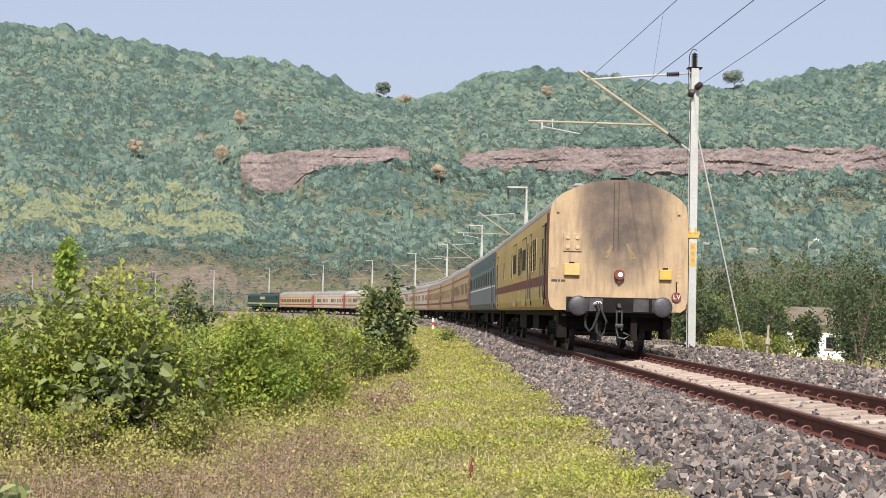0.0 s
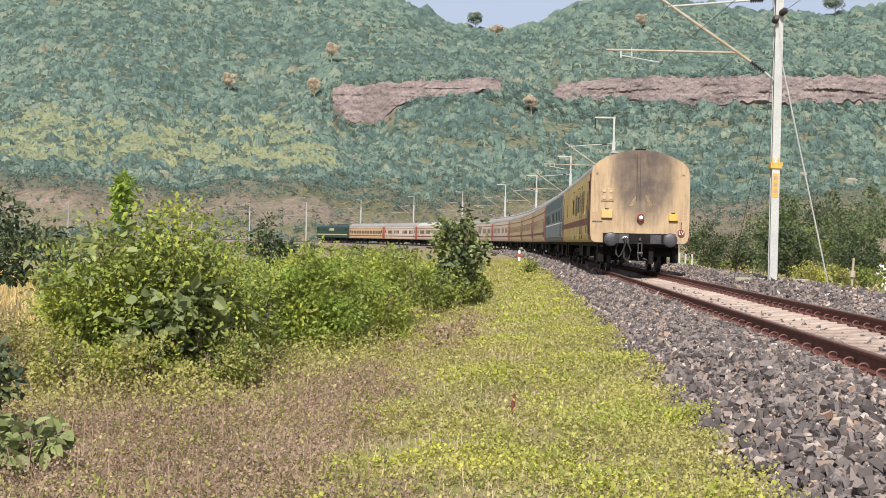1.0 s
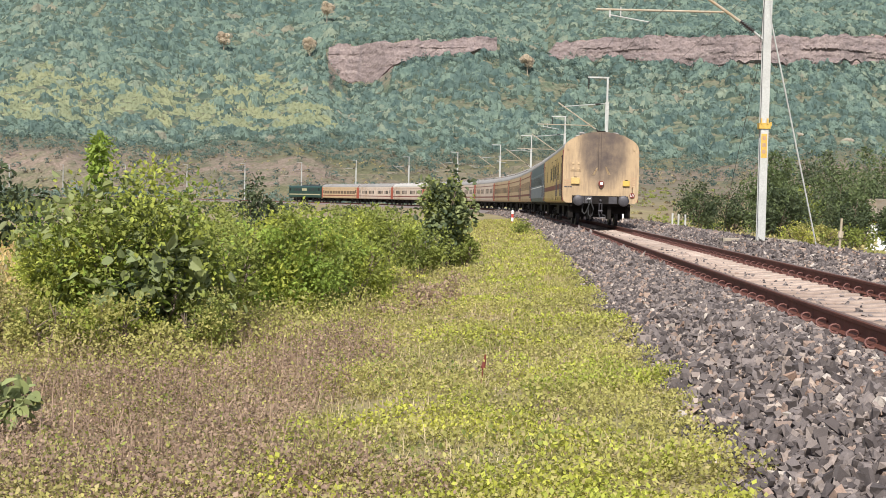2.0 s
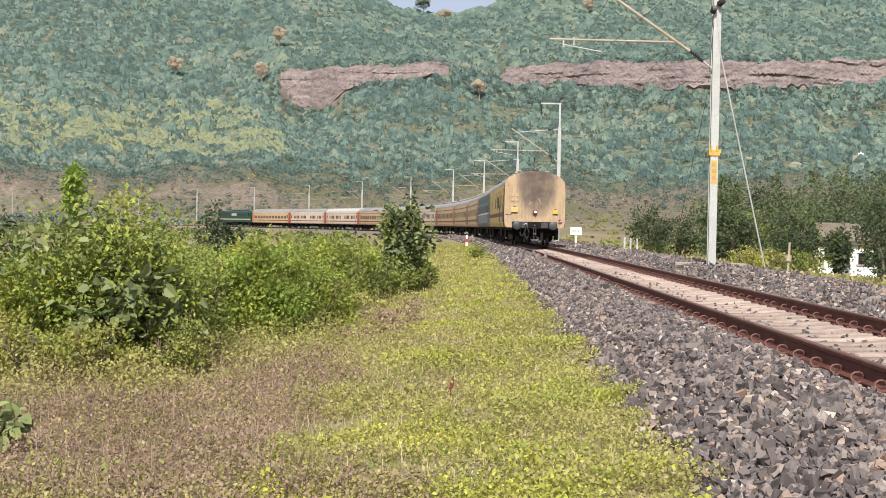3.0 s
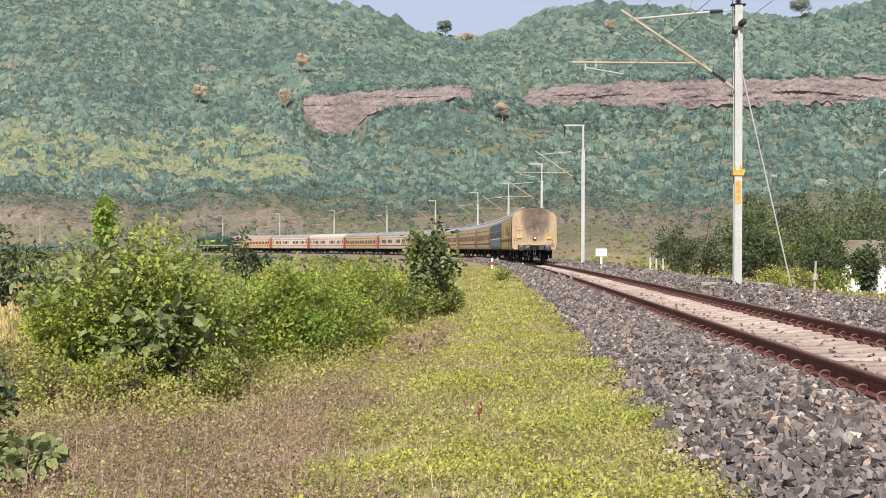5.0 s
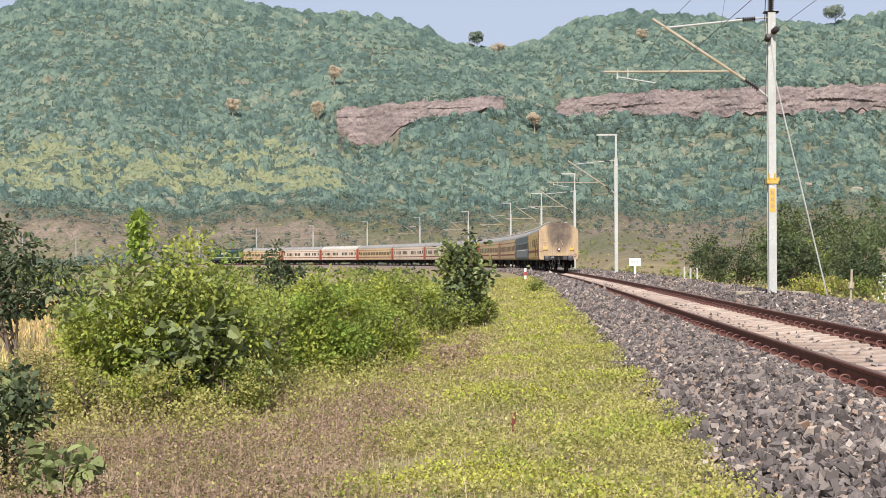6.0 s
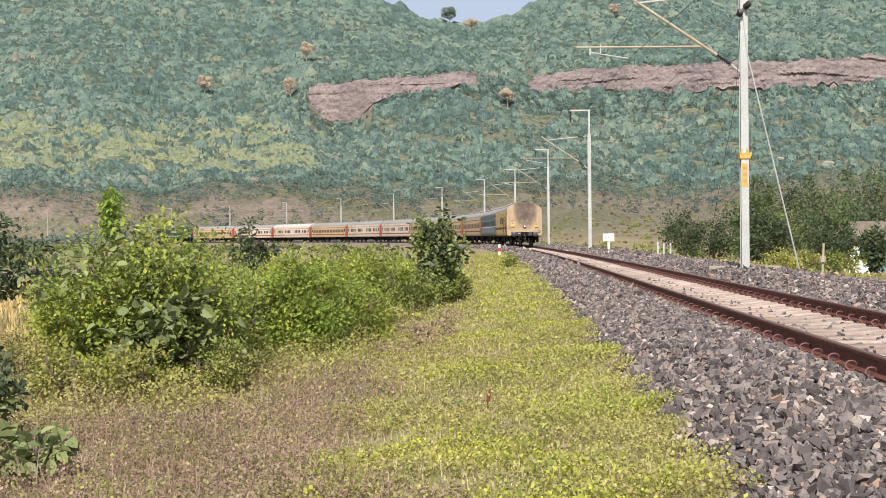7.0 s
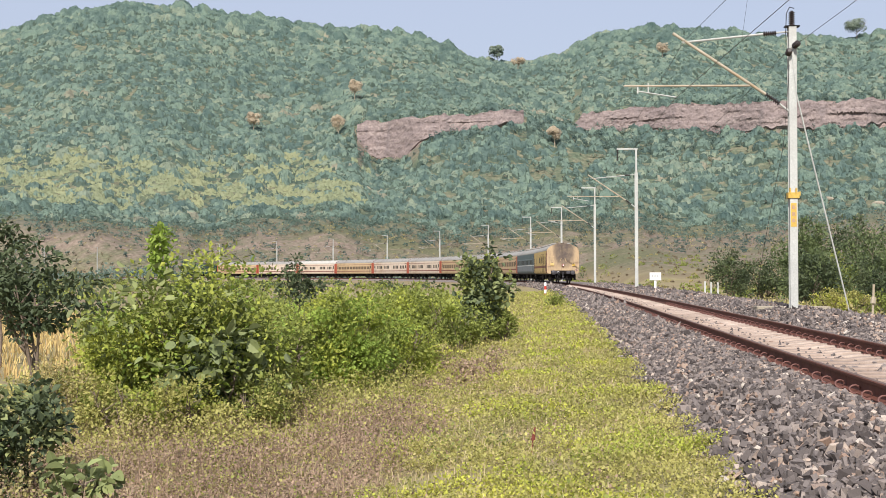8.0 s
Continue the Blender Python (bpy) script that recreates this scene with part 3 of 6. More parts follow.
def side_fittings(coach, windows, doors, wallmat, barred=True, panemat="glass"):
    """Windows, doors and handrails on both sides."""
    key = wallmat.name
    for sgn in (-1, 1):
        for y, z, w, h in windows:
            rim = on_side(new("window", shared(f"rim{w}{h}{key}", lambda: window_mesh(w, h), wallmat)), coach, sgn, y, z)
            pane = new("pane", shared(f"pane{w}{h}{panemat}", lambda: boxes((-0.006, 0.0, -w / 2, w / 2, -h / 2, h / 2)), M[panemat]))
            pane.parent = rim
            if barred:
                bars = new("window_bars", shared(f"bars{w}{h}", lambda: rods(*[((-0.008, -w / 2, -h / 2 + h * k / 6), (-0.008, w / 2, -h / 2 + h * k / 6), 0.006) for k in range(1, 6)], sides=6), M["under"]))
                bars.parent = rim
        for y, w in doors:
            door = on_side(new("door", shared(f"door{w}{key}", lambda: boxes((-0.003, 0.02, -w / 2, w / 2, 1.12, 3.05)), wallmat)), coach, sgn, y, 0)
            gap = new("door_gap", shared(f"doorgap{w}", lambda: boxes((-0.002, 0.02, -w / 2 - 0.035, -w / 2, 1.12, 3.08), (-0.002, 0.02, w / 2, w / 2 + 0.035, 1.12, 3.08), (-0.002, 0.02, -w / 2, w / 2, 3.05, 3.08)), M["under"]))
            gap.parent = door
            pane = new("pane", shared(f"doorpane{w}", lambda: boxes((-0.009, 0.0, -w / 2 + 0.14, w / 2 - 0.14, 2.15, 2.75)), M["glass"]))
            pane.parent = door
            for k in (-1, 1) if w < 1 else ():
                rail_ob = new("handrail", shared("handrail", lambda: rods(((-0.03, 0, 1.3), (-0.03, 0, 2.3), 0.014), sides=6), M["steel"]))
                rail_ob.parent = door
                rail_ob.location = (0, k * (w / 2 + 0.12), 0)


def stripe(coach, z0, z1, mat, y0=-10.9, y1=10.9, name="stripe"):
    for sgn in (-1, 1):
        x = sorted((sgn * (HALF - 0.02), sgn * (HALF + 0.004)))
        part(name, boxes((x[0], x[1], y0, y1, z0, z1)), mat, coach)


def roof_vents(coach, mat):
    for k in range(8):
        y = -9.1 + 2.6 * k
        for x in (-0.75, 0.75):
            v = new("roof_vent", shared("roof_vent", lambda: rod(rod(bmesh.new(), (0, 0, -0.05), (0, 0, 0.09), 0.10), (0, 0, 0.09), (0, 0, 0.16), 0.19, 0.08), mat))
            v.parent = coach
            v.location = (x, y, 4.03)


def coach_shell(name, wallmat, roofmat, label, endmat, gangway=True):
    coach = thing(name, label, "railway coach", "coaches of the train")
    wall, roof = body_sheets(-10.95, 10.95)
    part("side_wall", wall, wallmat, coach)
    part("roof", roof, roofmat, coach)
    for y, t in ((-11.0, 0.06), (10.94, 0.06)):
        part("end_wall", end_wall(bmesh.new(), y, t), endmat, coach)
    under_gear(coach)
    roof_vents(coach, roofmat)
    for y in (-11.05, 11.05) if gangway else (11.05,):
        part("gangway", boxes((-0.55, 0.55, y - 0.1, y + 0.1, 1.12, 3.2), bevel=0.03), M["under"], coach)
    return coach


def cream_coach(wallmat, roofmat, label, shutters=False):
    coach = coach_shell("passenger_coach", wallmat, roofmat, label, M["maroon"])
    if shutters:
        wins = [(-8.5 + 1.7 * k, 2.3, 1.35, 0.62) for k in range(11)]
    else:
        wins = [(c + 0.82 * k, 2.36, 0.55, 0.62) for c, m in ((-8.4, 3), (-4.9, 4), (0.7, 4), (5.3, 4)) for k in range(m)]
    side_fittings(coach, wins, [(-9.75, 0.72), (9.75, 0.72)], wallmat, False, "shutter" if shutters else "glass")
    stripe(coach, 1.5, 1.66, M["maroon"], -10.3, 10.3)
    stripe(coach, 2.98, 3.04, M["maroon"], -10.3, 10.3, "upper_stripe")
    for y in (-10.97, 10.32):
        stripe(coach, 1.08, 3.3, M["redend"], y, y + 0.65, "end_stripe")
    return coach


def blue_coach():
    coach = coach_shell("passenger_coach", M["blue"], M["roofgrey"], "dusty blue passenger coach with pale window band", M["blue"])
    stripe(coach, 1.27, 1.93, M["greyblue"], name="lower_panel")
    stripe(coach, 1.95, 2.02, M["white"], name="pale_line")
    stripe(coach, 2.72, 2.79, M["paleblue"], name="upper_line")
    side_fittings(coach, [(-8.6 + 1.72 * k, 2.37, 1.1, 0.56) for k in range(11)], [(-9.9, 0.72), (9.9, 0.72)], M["paleblue"])
    return coach


def end_material():
    """Peach-yellow end paint with a sooty middle that fades out to the sides and down."""
    m, nt, b = nodes_of("sooty_end_paint", 0.6, 0, 0.35)
    tc = nt.nodes.new("ShaderNodeTexCoord")
    mp = nt.nodes.new("ShaderNodeMapping")
    mp.inputs["Location"].default_value = (-0.12 / 1.25, 0, -3.45 / 2.1)
    mp.inputs["Scale"].default_value = (1 / 1.25, 0.0, 1 / 2.1)
    nt.links.new(tc.outputs["Object"], mp.inputs[0])
    gr = nt.nodes.new("ShaderNodeTexGradient")
    gr.gradient_type = 'SPHERICAL'
    nt.links.new(mp.outputs[0], gr.inputs[0])
    mp2 = nt.nodes.new("ShaderNodeMapping")
    mp2.inputs["Scale"].default_value = (7, 1, 1.1)
    nt.links.new(tc.outputs["Object"], mp2.inputs[0])
    drip = nt.nodes.new("ShaderNodeTexNoise")
    drip.inputs["Scale"].default_value, drip.inputs["Detail"].default_value = 1.6, 6
    nt.links.new(mp2.outputs[0], drip.inputs["Vector"])
    big, fine = noise_node(nt, 1.6, 7, 0.65), noise_node(nt, 30, 5)
    base = blend(nt, ramp(nt, big.outputs[0], [(0.35, (0, 0, 0)), (0.7, (1, 1, 1))]).outputs[0], (0.44, 0.325, 0.195), (0.36, 0.26, 0.155))
    grime = ramp(nt, drip.outputs[0], [(0.46, (0, 0, 0)), (0.72, (1, 1, 1))]).outputs[0]
    base = blend(nt, blend(nt, 0.55, (0, 0, 0), grime), base, (0.19, 0.14, 0.10))
    mul = nt.nodes.new("ShaderNodeMath")
    mul.operation = 'MULTIPLY'
    nt.links.new(ramp(nt, gr.outputs[0], [(0.0, (0, 0, 0)), (0.32, (0.85, 0.85, 0.85)), (0.7, (1, 1, 1))]).outputs[0], mul.inputs[0])
    nt.links.new(ramp(nt, big.outputs[0], [(0.25, (0.65, 0.65, 0.65)), (0.6, (1, 1, 1))]).outputs[0], mul.inputs[1])
    col = blend(nt, mul.outputs[0], base, (0.085, 0.066, 0.058))
    col = blend(nt, 0.4, col, ramp(nt, fine.outputs[0], [(0.3, (0.4, 0.4, 0.4)), (0.7, (0.6, 0.6, 0.6))]).outputs[0], 'OVERLAY')
    nt.links.new(col, b.inputs["Base Color"])
    bump(nt, b, fine.outputs[0], 0.08, 0.004)
    return m


def writing(parent, x, z, rows, y, mat, name="lettering"):
    """Worn lettering as plain bars."""
    bm = bmesh.new()
    for n, words in enumerate(rows):
        px = x
        for w in words:
            box(bm, px, px + w, y - 0.003, y + 0.01, z - 0.1 * n - 0.055, z - 0.1 * n)
            px += w + 0.02
    return tagged(part(name, bm, mat, parent), kind="stuff")


def brake_van():
    """The last coach: yellow luggage van with the bare end that faces the camera."""
    endmat = end_material()
    coach = coach_shell("brake_van", M["yellow"], M["roofgrey"], "yellow luggage van with maroon stripe and sooty flat end", endmat, False)
    stripe(coach, 1.60, 1.84, M["maroon"], -10.5, 10.9)
    stripe(coach, 1.06, 3.3, M["maroon"], -10.93, -10.45, "end_stripe")
    # Near-black panel on the wall stands in for the doorway's unlit inside.
    stripe(coach, 1.25, 3.1, M["under"], -10.3, -9.95, "open_doorway")
    stripe(coach, 1.06, 3.3, M["maroon"], 10.6, 10.93, "end_stripe")
    slots = [(-7.4, 2.45), (-6.9, 2.45), (-6.3, 2.45), (-5.0, 2.45), (-2.6, 2.45), (-2.1, 2.45), (-1.6, 2.45), (1.4, 2.45)]
    side_fittings(coach, [(y, z, 0.42, 0.82) for y, z in slots] + [(5.4, 2.4, 0.5, 0.6)], [(-9.5, 0.6), (-5.7, 0.5), (-3.6, 1.5), (0.2, 1.5), (9.6, 0.8)], M["yellow"])
    e = -11.0
    plate = part("cover_plate", boxes((-1.31, -0.88, e - 0.035, e, 2.39, 2.82), bevel=0.012), endmat, coach)
    for x in (-1.21, -0.98):
        for z in (2.49, 2.72):
            part("bolt", rods(((x, e - 0.03, z), (x, e - 0.065, z), 0.05)), M["tan"], plate)
    for x0, x1, z0, z1 in ((-1.29, -0.92, 1.82, 2.1), (0.96, 1.26, 1.76, 2.0)):
        bx = part("socket_box", boxes((x0, x1, e - 0.10, e, z0, z1), bevel=0.02), M["yellow"] if x0 < 0 else M["signyellow"], coach)
        part("hinge", boxes(((x0 + x1) / 2 - 0.06, (x0 + x1) / 2 + 0.06, e - 0.05, e, z1, z1 + 0.04)), M["under"], bx)
    lamp = part("tail_lamp", rod(rods(((0.015, e - 0.14, 1.86), (0.015, e, 1.86), 0.12), sides=20), (0.015, e - 0.10, 1.72), (0.015, e, 1.72), 0.05), M["maroon"], coach)
    glow, nt, b = nodes_of("tail_lamp_glow", 0.3)
    b.inputs["Base Color"].default_value = (0.9, 0.75, 0.7, 1)
    b.inputs["Emission Color"].default_value = (1.0, 0.75, 0.68, 1)
    b.inputs["Emission Strength"].default_value = 1.6
    part("lamp_lens", rods(((0.03, e - 0.155, 1.86), (0.03, e - 0.135, 1.86), 0.055), sides=16), glow, lamp, "lit tail lamp lens")
    for x in (-0.12, -0.01):
        part("ridge", boxes((x - 0.007, x + 0.007, e - 0.02, e, 2.42, 4.06)), M["sootline"], coach)
    for x0, z0, x1, z1 in ((-0.37, 2.24, -0.19, 2.55), (0.42, 2.24, 0.22, 2.6)):
        bm = bmesh.new()
        v = [bm.verts.new(p) for p in ((x0, e - 0.006, z0), (x0 + 0.11 * (1 if x1 > x0 else -1), e - 0.006, z0), (x1 + 0.06 * (1 if x1 > x0 else -1), e - 0.006, z1), (x1, e - 0.006, z1))]
        bmesh.ops.solidify(bm, geom=[bm.faces.new(v)], thickness=0.006)
        part("chevron_bar", bm, M["tan"], coach)
    hs = part("headstock", boxes((-1.22, 1.2, e - 0.07, e + 0.05, 0.96, 1.32), bevel=0.012), M["under"], coach)
    for x0, x1 in ((-0.68, -0.36), (0.36, 0.72), (0.80, 0.90), (-0.80, -0.70)):
        part("headstock_plate", boxes((x0, x1, e - 0.085, e - 0.06, 0.99, 1.29)), M["steel"], hs)
    for x in (-0.98, 0.98):
        bf = part("buffer", rods(((x, e - 0.10, 1.11), (x, e - 0.42, 1.11), 0.10), ((x, e, 1.11), (x, e - 0.2, 1.11), 0.15), sides=16), M["under"], coach)
        head = bmesh.new()
        bmesh.ops.create_uvsphere(head, u_segments=24, v_segments=12, radius=0.235, matrix=pose(x, e - 0.44, 1.11) @ Matrix.Diagonal((1, 0.28, 1, 1)))
        part("buffer_head", head, M["steel"], bf)
    part("coupling_hook", chain(bmesh.new(), [(0.0, e, 1.12), (0.0, e - 0.22, 1.14), (0.0, e - 0.3, 1.08), (0.0, e - 0.24, 1.0)], 0.045), M["steel"], coach)
    screw = part("screw_coupling", rods(((-0.06, e - 0.28, 1.02), (-0.06, e - 0.26, 0.55), 0.022), ((0.06, e - 0.28, 1.02), (0.06, e - 0.26, 0.55), 0.022), ((-0.09, e - 0.26, 0.66), (0.09, e - 0.26, 0.66), 0.05)), M["steel"], coach)
    part("coupling_link", chain(bmesh.new(), [(-0.06, e - 0.27, 0.55), (-0.02, e - 0.3, 0.38), (0.12, e - 0.3, 0.36), (0.24, e - 0.3, 0.44), (0.10, e - 0.28, 0.5)], 0.022), M["steel"], screw)
    for x, out, low in ((-0.5, -0.36, 0.40), (-0.56, -0.62, 0.52)):
        hose = part("brake_hose", chain(bmesh.new(), [(x, e - 0.05, 1.16), (x + 0.04, e - 0.22, 1.18), (x + 0.09, e - 0.28, 1.0), (out + 0.06, e - 0.28, 0.75), (out, e - 0.28, low + 0.08), (out - 0.08, e - 0.28, low), (out - 0.16, e - 0.26, low + 0.1), (out - 0.17, e - 0.2, 0.75), (out - 0.13, e - 0.1, 0.95)], 0.03), M["black"], coach)
        part("hose_cap", rods(((x, e - 0.06, 1.15), (x + 0.05, e - 0.23, 1.185), 0.04)), M["white"], hose)
    board = part("last_vehicle_board", rods(((1.38, e - 0.05, 1.36), (1.38, e - 0.02, 1.36), 0.115), sides=24), M["maroon"], coach, "round maroon last-vehicle board")
    part("board_hook", rods(((1.38, e - 0.03, 1.47), (1.38, e - 0.03, 1.72), 0.012), sides=6), M["under"], board)
    for text, dx in (("L", -0.045), ("V", 0.045)):
        cu = bpy.data.curves.new("letter", 'FONT')
        cu.body, cu.size, cu.align_x, cu.align_y, cu.extrude = text, 0.16, 'CENTER', 'CENTER', 0.004
        tmp = bpy.data.objects.new("letter", cu)
        me = bpy.data.meshes.new_from_object(tmp)
        ob = mesh_part("letter", me, M["white"], board)
        ob.matrix_basis = pose(1.38 + dx, e - 0.056, 1.36, 90, 0, 0)
        bpy.data.objects.remove(tmp)
    writing(coach, -1.60, 2.0, [(0.1, 0.16), (0.08, 0.12, 0.06), (0.2, 0.07)], e, M["under_faint"])
    writing(coach, -1.58, 1.72, [(0.14, 0.05, 0.10)], e, M["steel"], "repainted_number")
    writing(coach, 1.33, 2.14, [(0.12, 0.1), (0.18,), (0.1, 0.08), (0.16,), (0.12,)], e, M["under_faint"])
    for x, z in ((-1.45, 3.35), (1.42, 3.35)):
        part("lamp_bracket", boxes((x - 0.03, x + 0.03, e - 0.05, e, z - 0.04, z + 0.04)), endmat, coach)
    part("roof_hatch", boxes((-0.2, 0.16, -11.0, -10.7, 4.09, 4.16), bevel=0.015), M["under"], coach)
    return coach


def loco():
    eng = thing("locomotive", "dark green electric locomotive with cream band", "locomotive")
    side = [(1.5, 1.05), (1.53, 1.3), (1.53, 3.3), (1.42, 3.55), (1.1, 3.72), (0, 3.78)]
    ring = side + [(-x, z) for x, z in side[::-1][1:]]
    bm = sweep(bmesh.new(), ring, -9.4, 9.4)
    bmesh.ops.recalc_face_normals(bm, faces=bm.faces)
    bmesh.ops.bevel(bm, geom=[e for e in bm.edges if abs(e.verts[0].co.y - e.verts[1].co.y) < 0.01 and abs(e.verts[0].co.z - e.verts[1].co.z) > 0.5], offset=0.3, segments=3, affect='EDGES')
    part("body", bm, M["green"], eng)
    bm = bmesh.new()
    for sgn in (-1, 1):
        x = sorted((sgn * 1.5, sgn * 1.538))
        box(bm, x[0], x[1], -9.1, 9.1, 1.6, 1.84)
    part("band", bm, M["bandcream"], eng, "cream band along the side")
    for sgn in (-1, 1):
        for y in (-8.3, 8.3):
            on_side(new("cab_window", shared("cabw", lambda: boxes((-0.012, 0.0, -0.35, 0.35, -0.3, 0.3)), M["glass"])), eng, sgn, y, 2.85, 1.53)
        x = sorted((sgn * 1.5, sgn * 1.536))
        part("name_panel", boxes((x[0], x[1], -1.4, 1.4, 2.55, 3.1)), M["bandcream"], eng)
        for k in (0, 1, 4, 5):
            on_side(new("louvre", shared("louv", lambda: boxes(*[(-0.03, 0.0, -0.5, 0.5, -0.3 + 0.12 * q, -0.23 + 0.12 * q) for q in range(6)]), M["steel"])), eng, sgn, -5 + 2.0 * k, 2.75, 1.53)
    bm = bmesh.new()
    for y in (-6.2, 6.2):
        for sgn in (-1, 1):
            rod(bm, (sgn * 0.5, y - 0.8, 3.95), (sgn * 0.35, y + 0.9, 4.45), 0.03)
            rod(bm, (sgn * 0.35, y + 0.9, 4.45), (sgn * 0.6, y - 0.2, 4.85 if y < 0 else 4.5), 0.03)
        box(bm, -0.9, 0.9, y - 0.3, y - 0.1, 4.8 if y < 0 else 4.45, 4.86 if y < 0 else 4.51)
    part("pantograph", bm, M["steel"], eng)
    part("roof_gear", boxes((-0.7, 0.7, -4, -1, 3.72, 4.0), (-0.6, 0.6, 0.5, 3.5, 3.72, 3.95), bevel=0.03), M["steel"], eng)
    part("underframe", boxes((-1.3, 1.3, -9.2, 9.2, 0.9, 1.1), (-1.3, 1.3, -1.6, 1.6, 0.35, 0.9)), M["under"], eng)
    for y in (-5.5, 5.5):
        b = part("bogie", bogie_mesh(), M["under"], eng)
        b.location = (0, y, 0)
        for dy in (-1.7, 0, 1.7):
            w = part("wheelset", wheelset_mesh(), M["steel"], b)
            w.location = (0, dy, 0.457)
    return eng


def make_train():
    """From the last coach to the locomotive."""
    grey = cream_coach(M["cream"], M["roofgrey"], "cream passenger coach with thin maroon stripes")
    pale = cream_coach(M["cream"], M["roofpale"], "cream passenger coach with pale clean roof")
    tan = cream_coach(M["tan"], M["roofgrey"], "tan passenger coach with brown shutters and grey roof", True)
    row = [brake_van(), blue_coach(), tan, copy_thing(tan, pose(0, 0, 0)), copy_thing(tan, pose(0, 0, 0)), grey]
    row += [copy_thing(grey, pose(0, 0, 0)), copy_thing(tan, pose(0, 0, 0)), pale, copy_thing(grey, pose(0, 0, 0)), copy_thing(tan, pose(0, 0, 0))]
    return row, loco()


COACHES, LOCO = make_train()


def tail_s(t):
    """How far along the line the train's tail stands."""
    return 32.9 + 13.7 * t - 0.08 * t * t


def set_on_line(s, half):
    """A coach's pose from the places of its two bogies."""
    a, b = on_line(s - half), on_line(s + half)
    mid, way = (a + b) / 2, b - a
    return pose(mid.x, mid.y, 0, 0, 0, math.degrees(math.atan2(-way.x, way.y)))


# ---- overhead line ----
MASTS = (-16.0, 38.3, 91.0, 131.5, 169.5, 198.5, 231.5, 264.0, 296.0, 327.0, 358.0, 388.5, 420.0, 451.0, 477.0)


def mast(s, tall, banded=False):
    at = on_line(s, 2.82)
    base_z = 0.07 if s < 60 else float(ground_z(at.x, at.y)) - 0.02
    low = float(ground_z(at.x, at.y)) - 0.3
    m = thing("catenary_mast", "white steel railway mast with cantilever arm" + (" and yellow bands" if banded else ""), "mast", "masts along the track", at=(at.x, at.y, 0), turn=heading(s))
    ring = [(-0.105, -0.125), (0.105, -0.125), (0.105, -0.105), (0.012, -0.105), (0.012, 0.105), (0.105, 0.105), (0.105, 0.125), (-0.105, 0.125), (-0.105, 0.105), (-0.012, 0.105), (-0.012, -0.105), (-0.105, -0.105)]
    bm = sweep(bmesh.new(), ring, low, 7.8)
    bmesh.ops.transform(bm, matrix=Matrix(((1, 0, 0, 0), (0, 0, 1, 0), (0, 1, 0, 0), (0, 0, 0, 1))), verts=bm.verts)
    bmesh.ops.recalc_face_normals(bm, faces=bm.faces)
    part("post", bm, M["mast"], m)
    if tall:
        ext = part("mast_extension", boxes((-0.06, 0.06, -0.06, 0.06, 7.7, 9.4)), M["mast"], m)
        part("crossarm", boxes((-1.3, 0.1, -0.05, 0.05, 9.36, 9.46)), M["mast"], ext)
        part("hanging_insulator", disc_stack((-1.25, 0, 9.36), (-1.25, 0, 8.6), 0.09, 6), M["dark"], ext)
    else:
        cap = part("top_plate", boxes((-0.2, 0.2, -0.13, 0.13, 7.8, 7.83)), M["under"], m)
        part("post_insulator", disc_stack((0, 0, 7.83), (0, 0, 8.25), 0.095, 7), M["dark"], cap)
        part("jumper", chain(bmesh.new(), [(0.05, -0.1, 8.3), (-0.08, -0.12, 8.33), (-0.17, -0.13, 8.15), (-0.19, -0.14, 7.6), (-0.18, -0.14, 7.0)], 0.012, 6), M["wire"], cap)
        part("clamp_insulator", disc_stack((-0.12, -0.1, 7.05), (-0.12, -0.35, 7.12), 0.09, 4), M["dark"], m)
        part("clamp_insulator", disc_stack((0.05, -0.12, 7.26), (0.1, -0.42, 7.3), 0.09, 4), M["dark"], m)
    part("foundation", boxes((-0.16, 0.16, -0.17, 0.17, low, base_z), bevel=0.02), M["concrete"], m)
    part("top_tube", rods(((-0.78, 0, 7.62), (-2.98, 0, 7.42), 0.03)), M["mast"], m)
    part("strut", rods(((-0.72, 0, 5.96), (-3.24, 0, 7.68), 0.042)), M["tube"], m)
    part("registration_tube", rods(((-1.15, 0, 6.20), (-4.6, 0, 6.23), 0.03)), M["tube"], m)
    arm = part("steady_arm", rods(((-4.2, 0, 6.08), (-3.15, 0, 5.90), 0.018)), M["mast"], m)
    part("arm_bracket", boxes((-4.235, -4.195, -0.02, 0.02, 6.02, 6.24)), M["mast"], arm)
    part("dropper_clamp", boxes((-3.94, -3.91, -0.02, 0.02, 6.06, 6.30)), M["mast"], arm)
    part("tie_insulator", disc_stack((-0.42, 0, 7.64), (-0.80, 0, 7.62), 0.08, 6), M["dark"], m)
    part("tie_bracket", rods(((0, 0, 7.68), (-0.44, 0, 7.65), 0.025)), M["mast"], m)
    part("strut_insulator", disc_stack((-0.34, 0, 5.68), (-0.74, 0, 5.98), 0.08, 7), M["dark"], m)
    part("strut_bracket", rods(((-0.05, 0, 5.45), (-0.36, 0, 5.70), 0.03)), M["mast"], m)
    if banded:
        collar = part("yellow_collar", boxes((-0.15, 0.15, -0.16, 0.16, 3.08, 3.24), (-0.12, -0.08, -0.18, -0.12, 3.2, 3.36), (0.04, 0.09, -0.18, -0.12, 3.2, 3.36), (0.13, 0.18, -0.16, -0.1, 3.15, 3.26), bevel=0.006), M["signyellow"], m)
        plate = part("number_panel", boxes((-0.085, 0.075, -0.132, -0.126, 2.30, 2.95)), M["signyellow"], m, "yellow number panel")
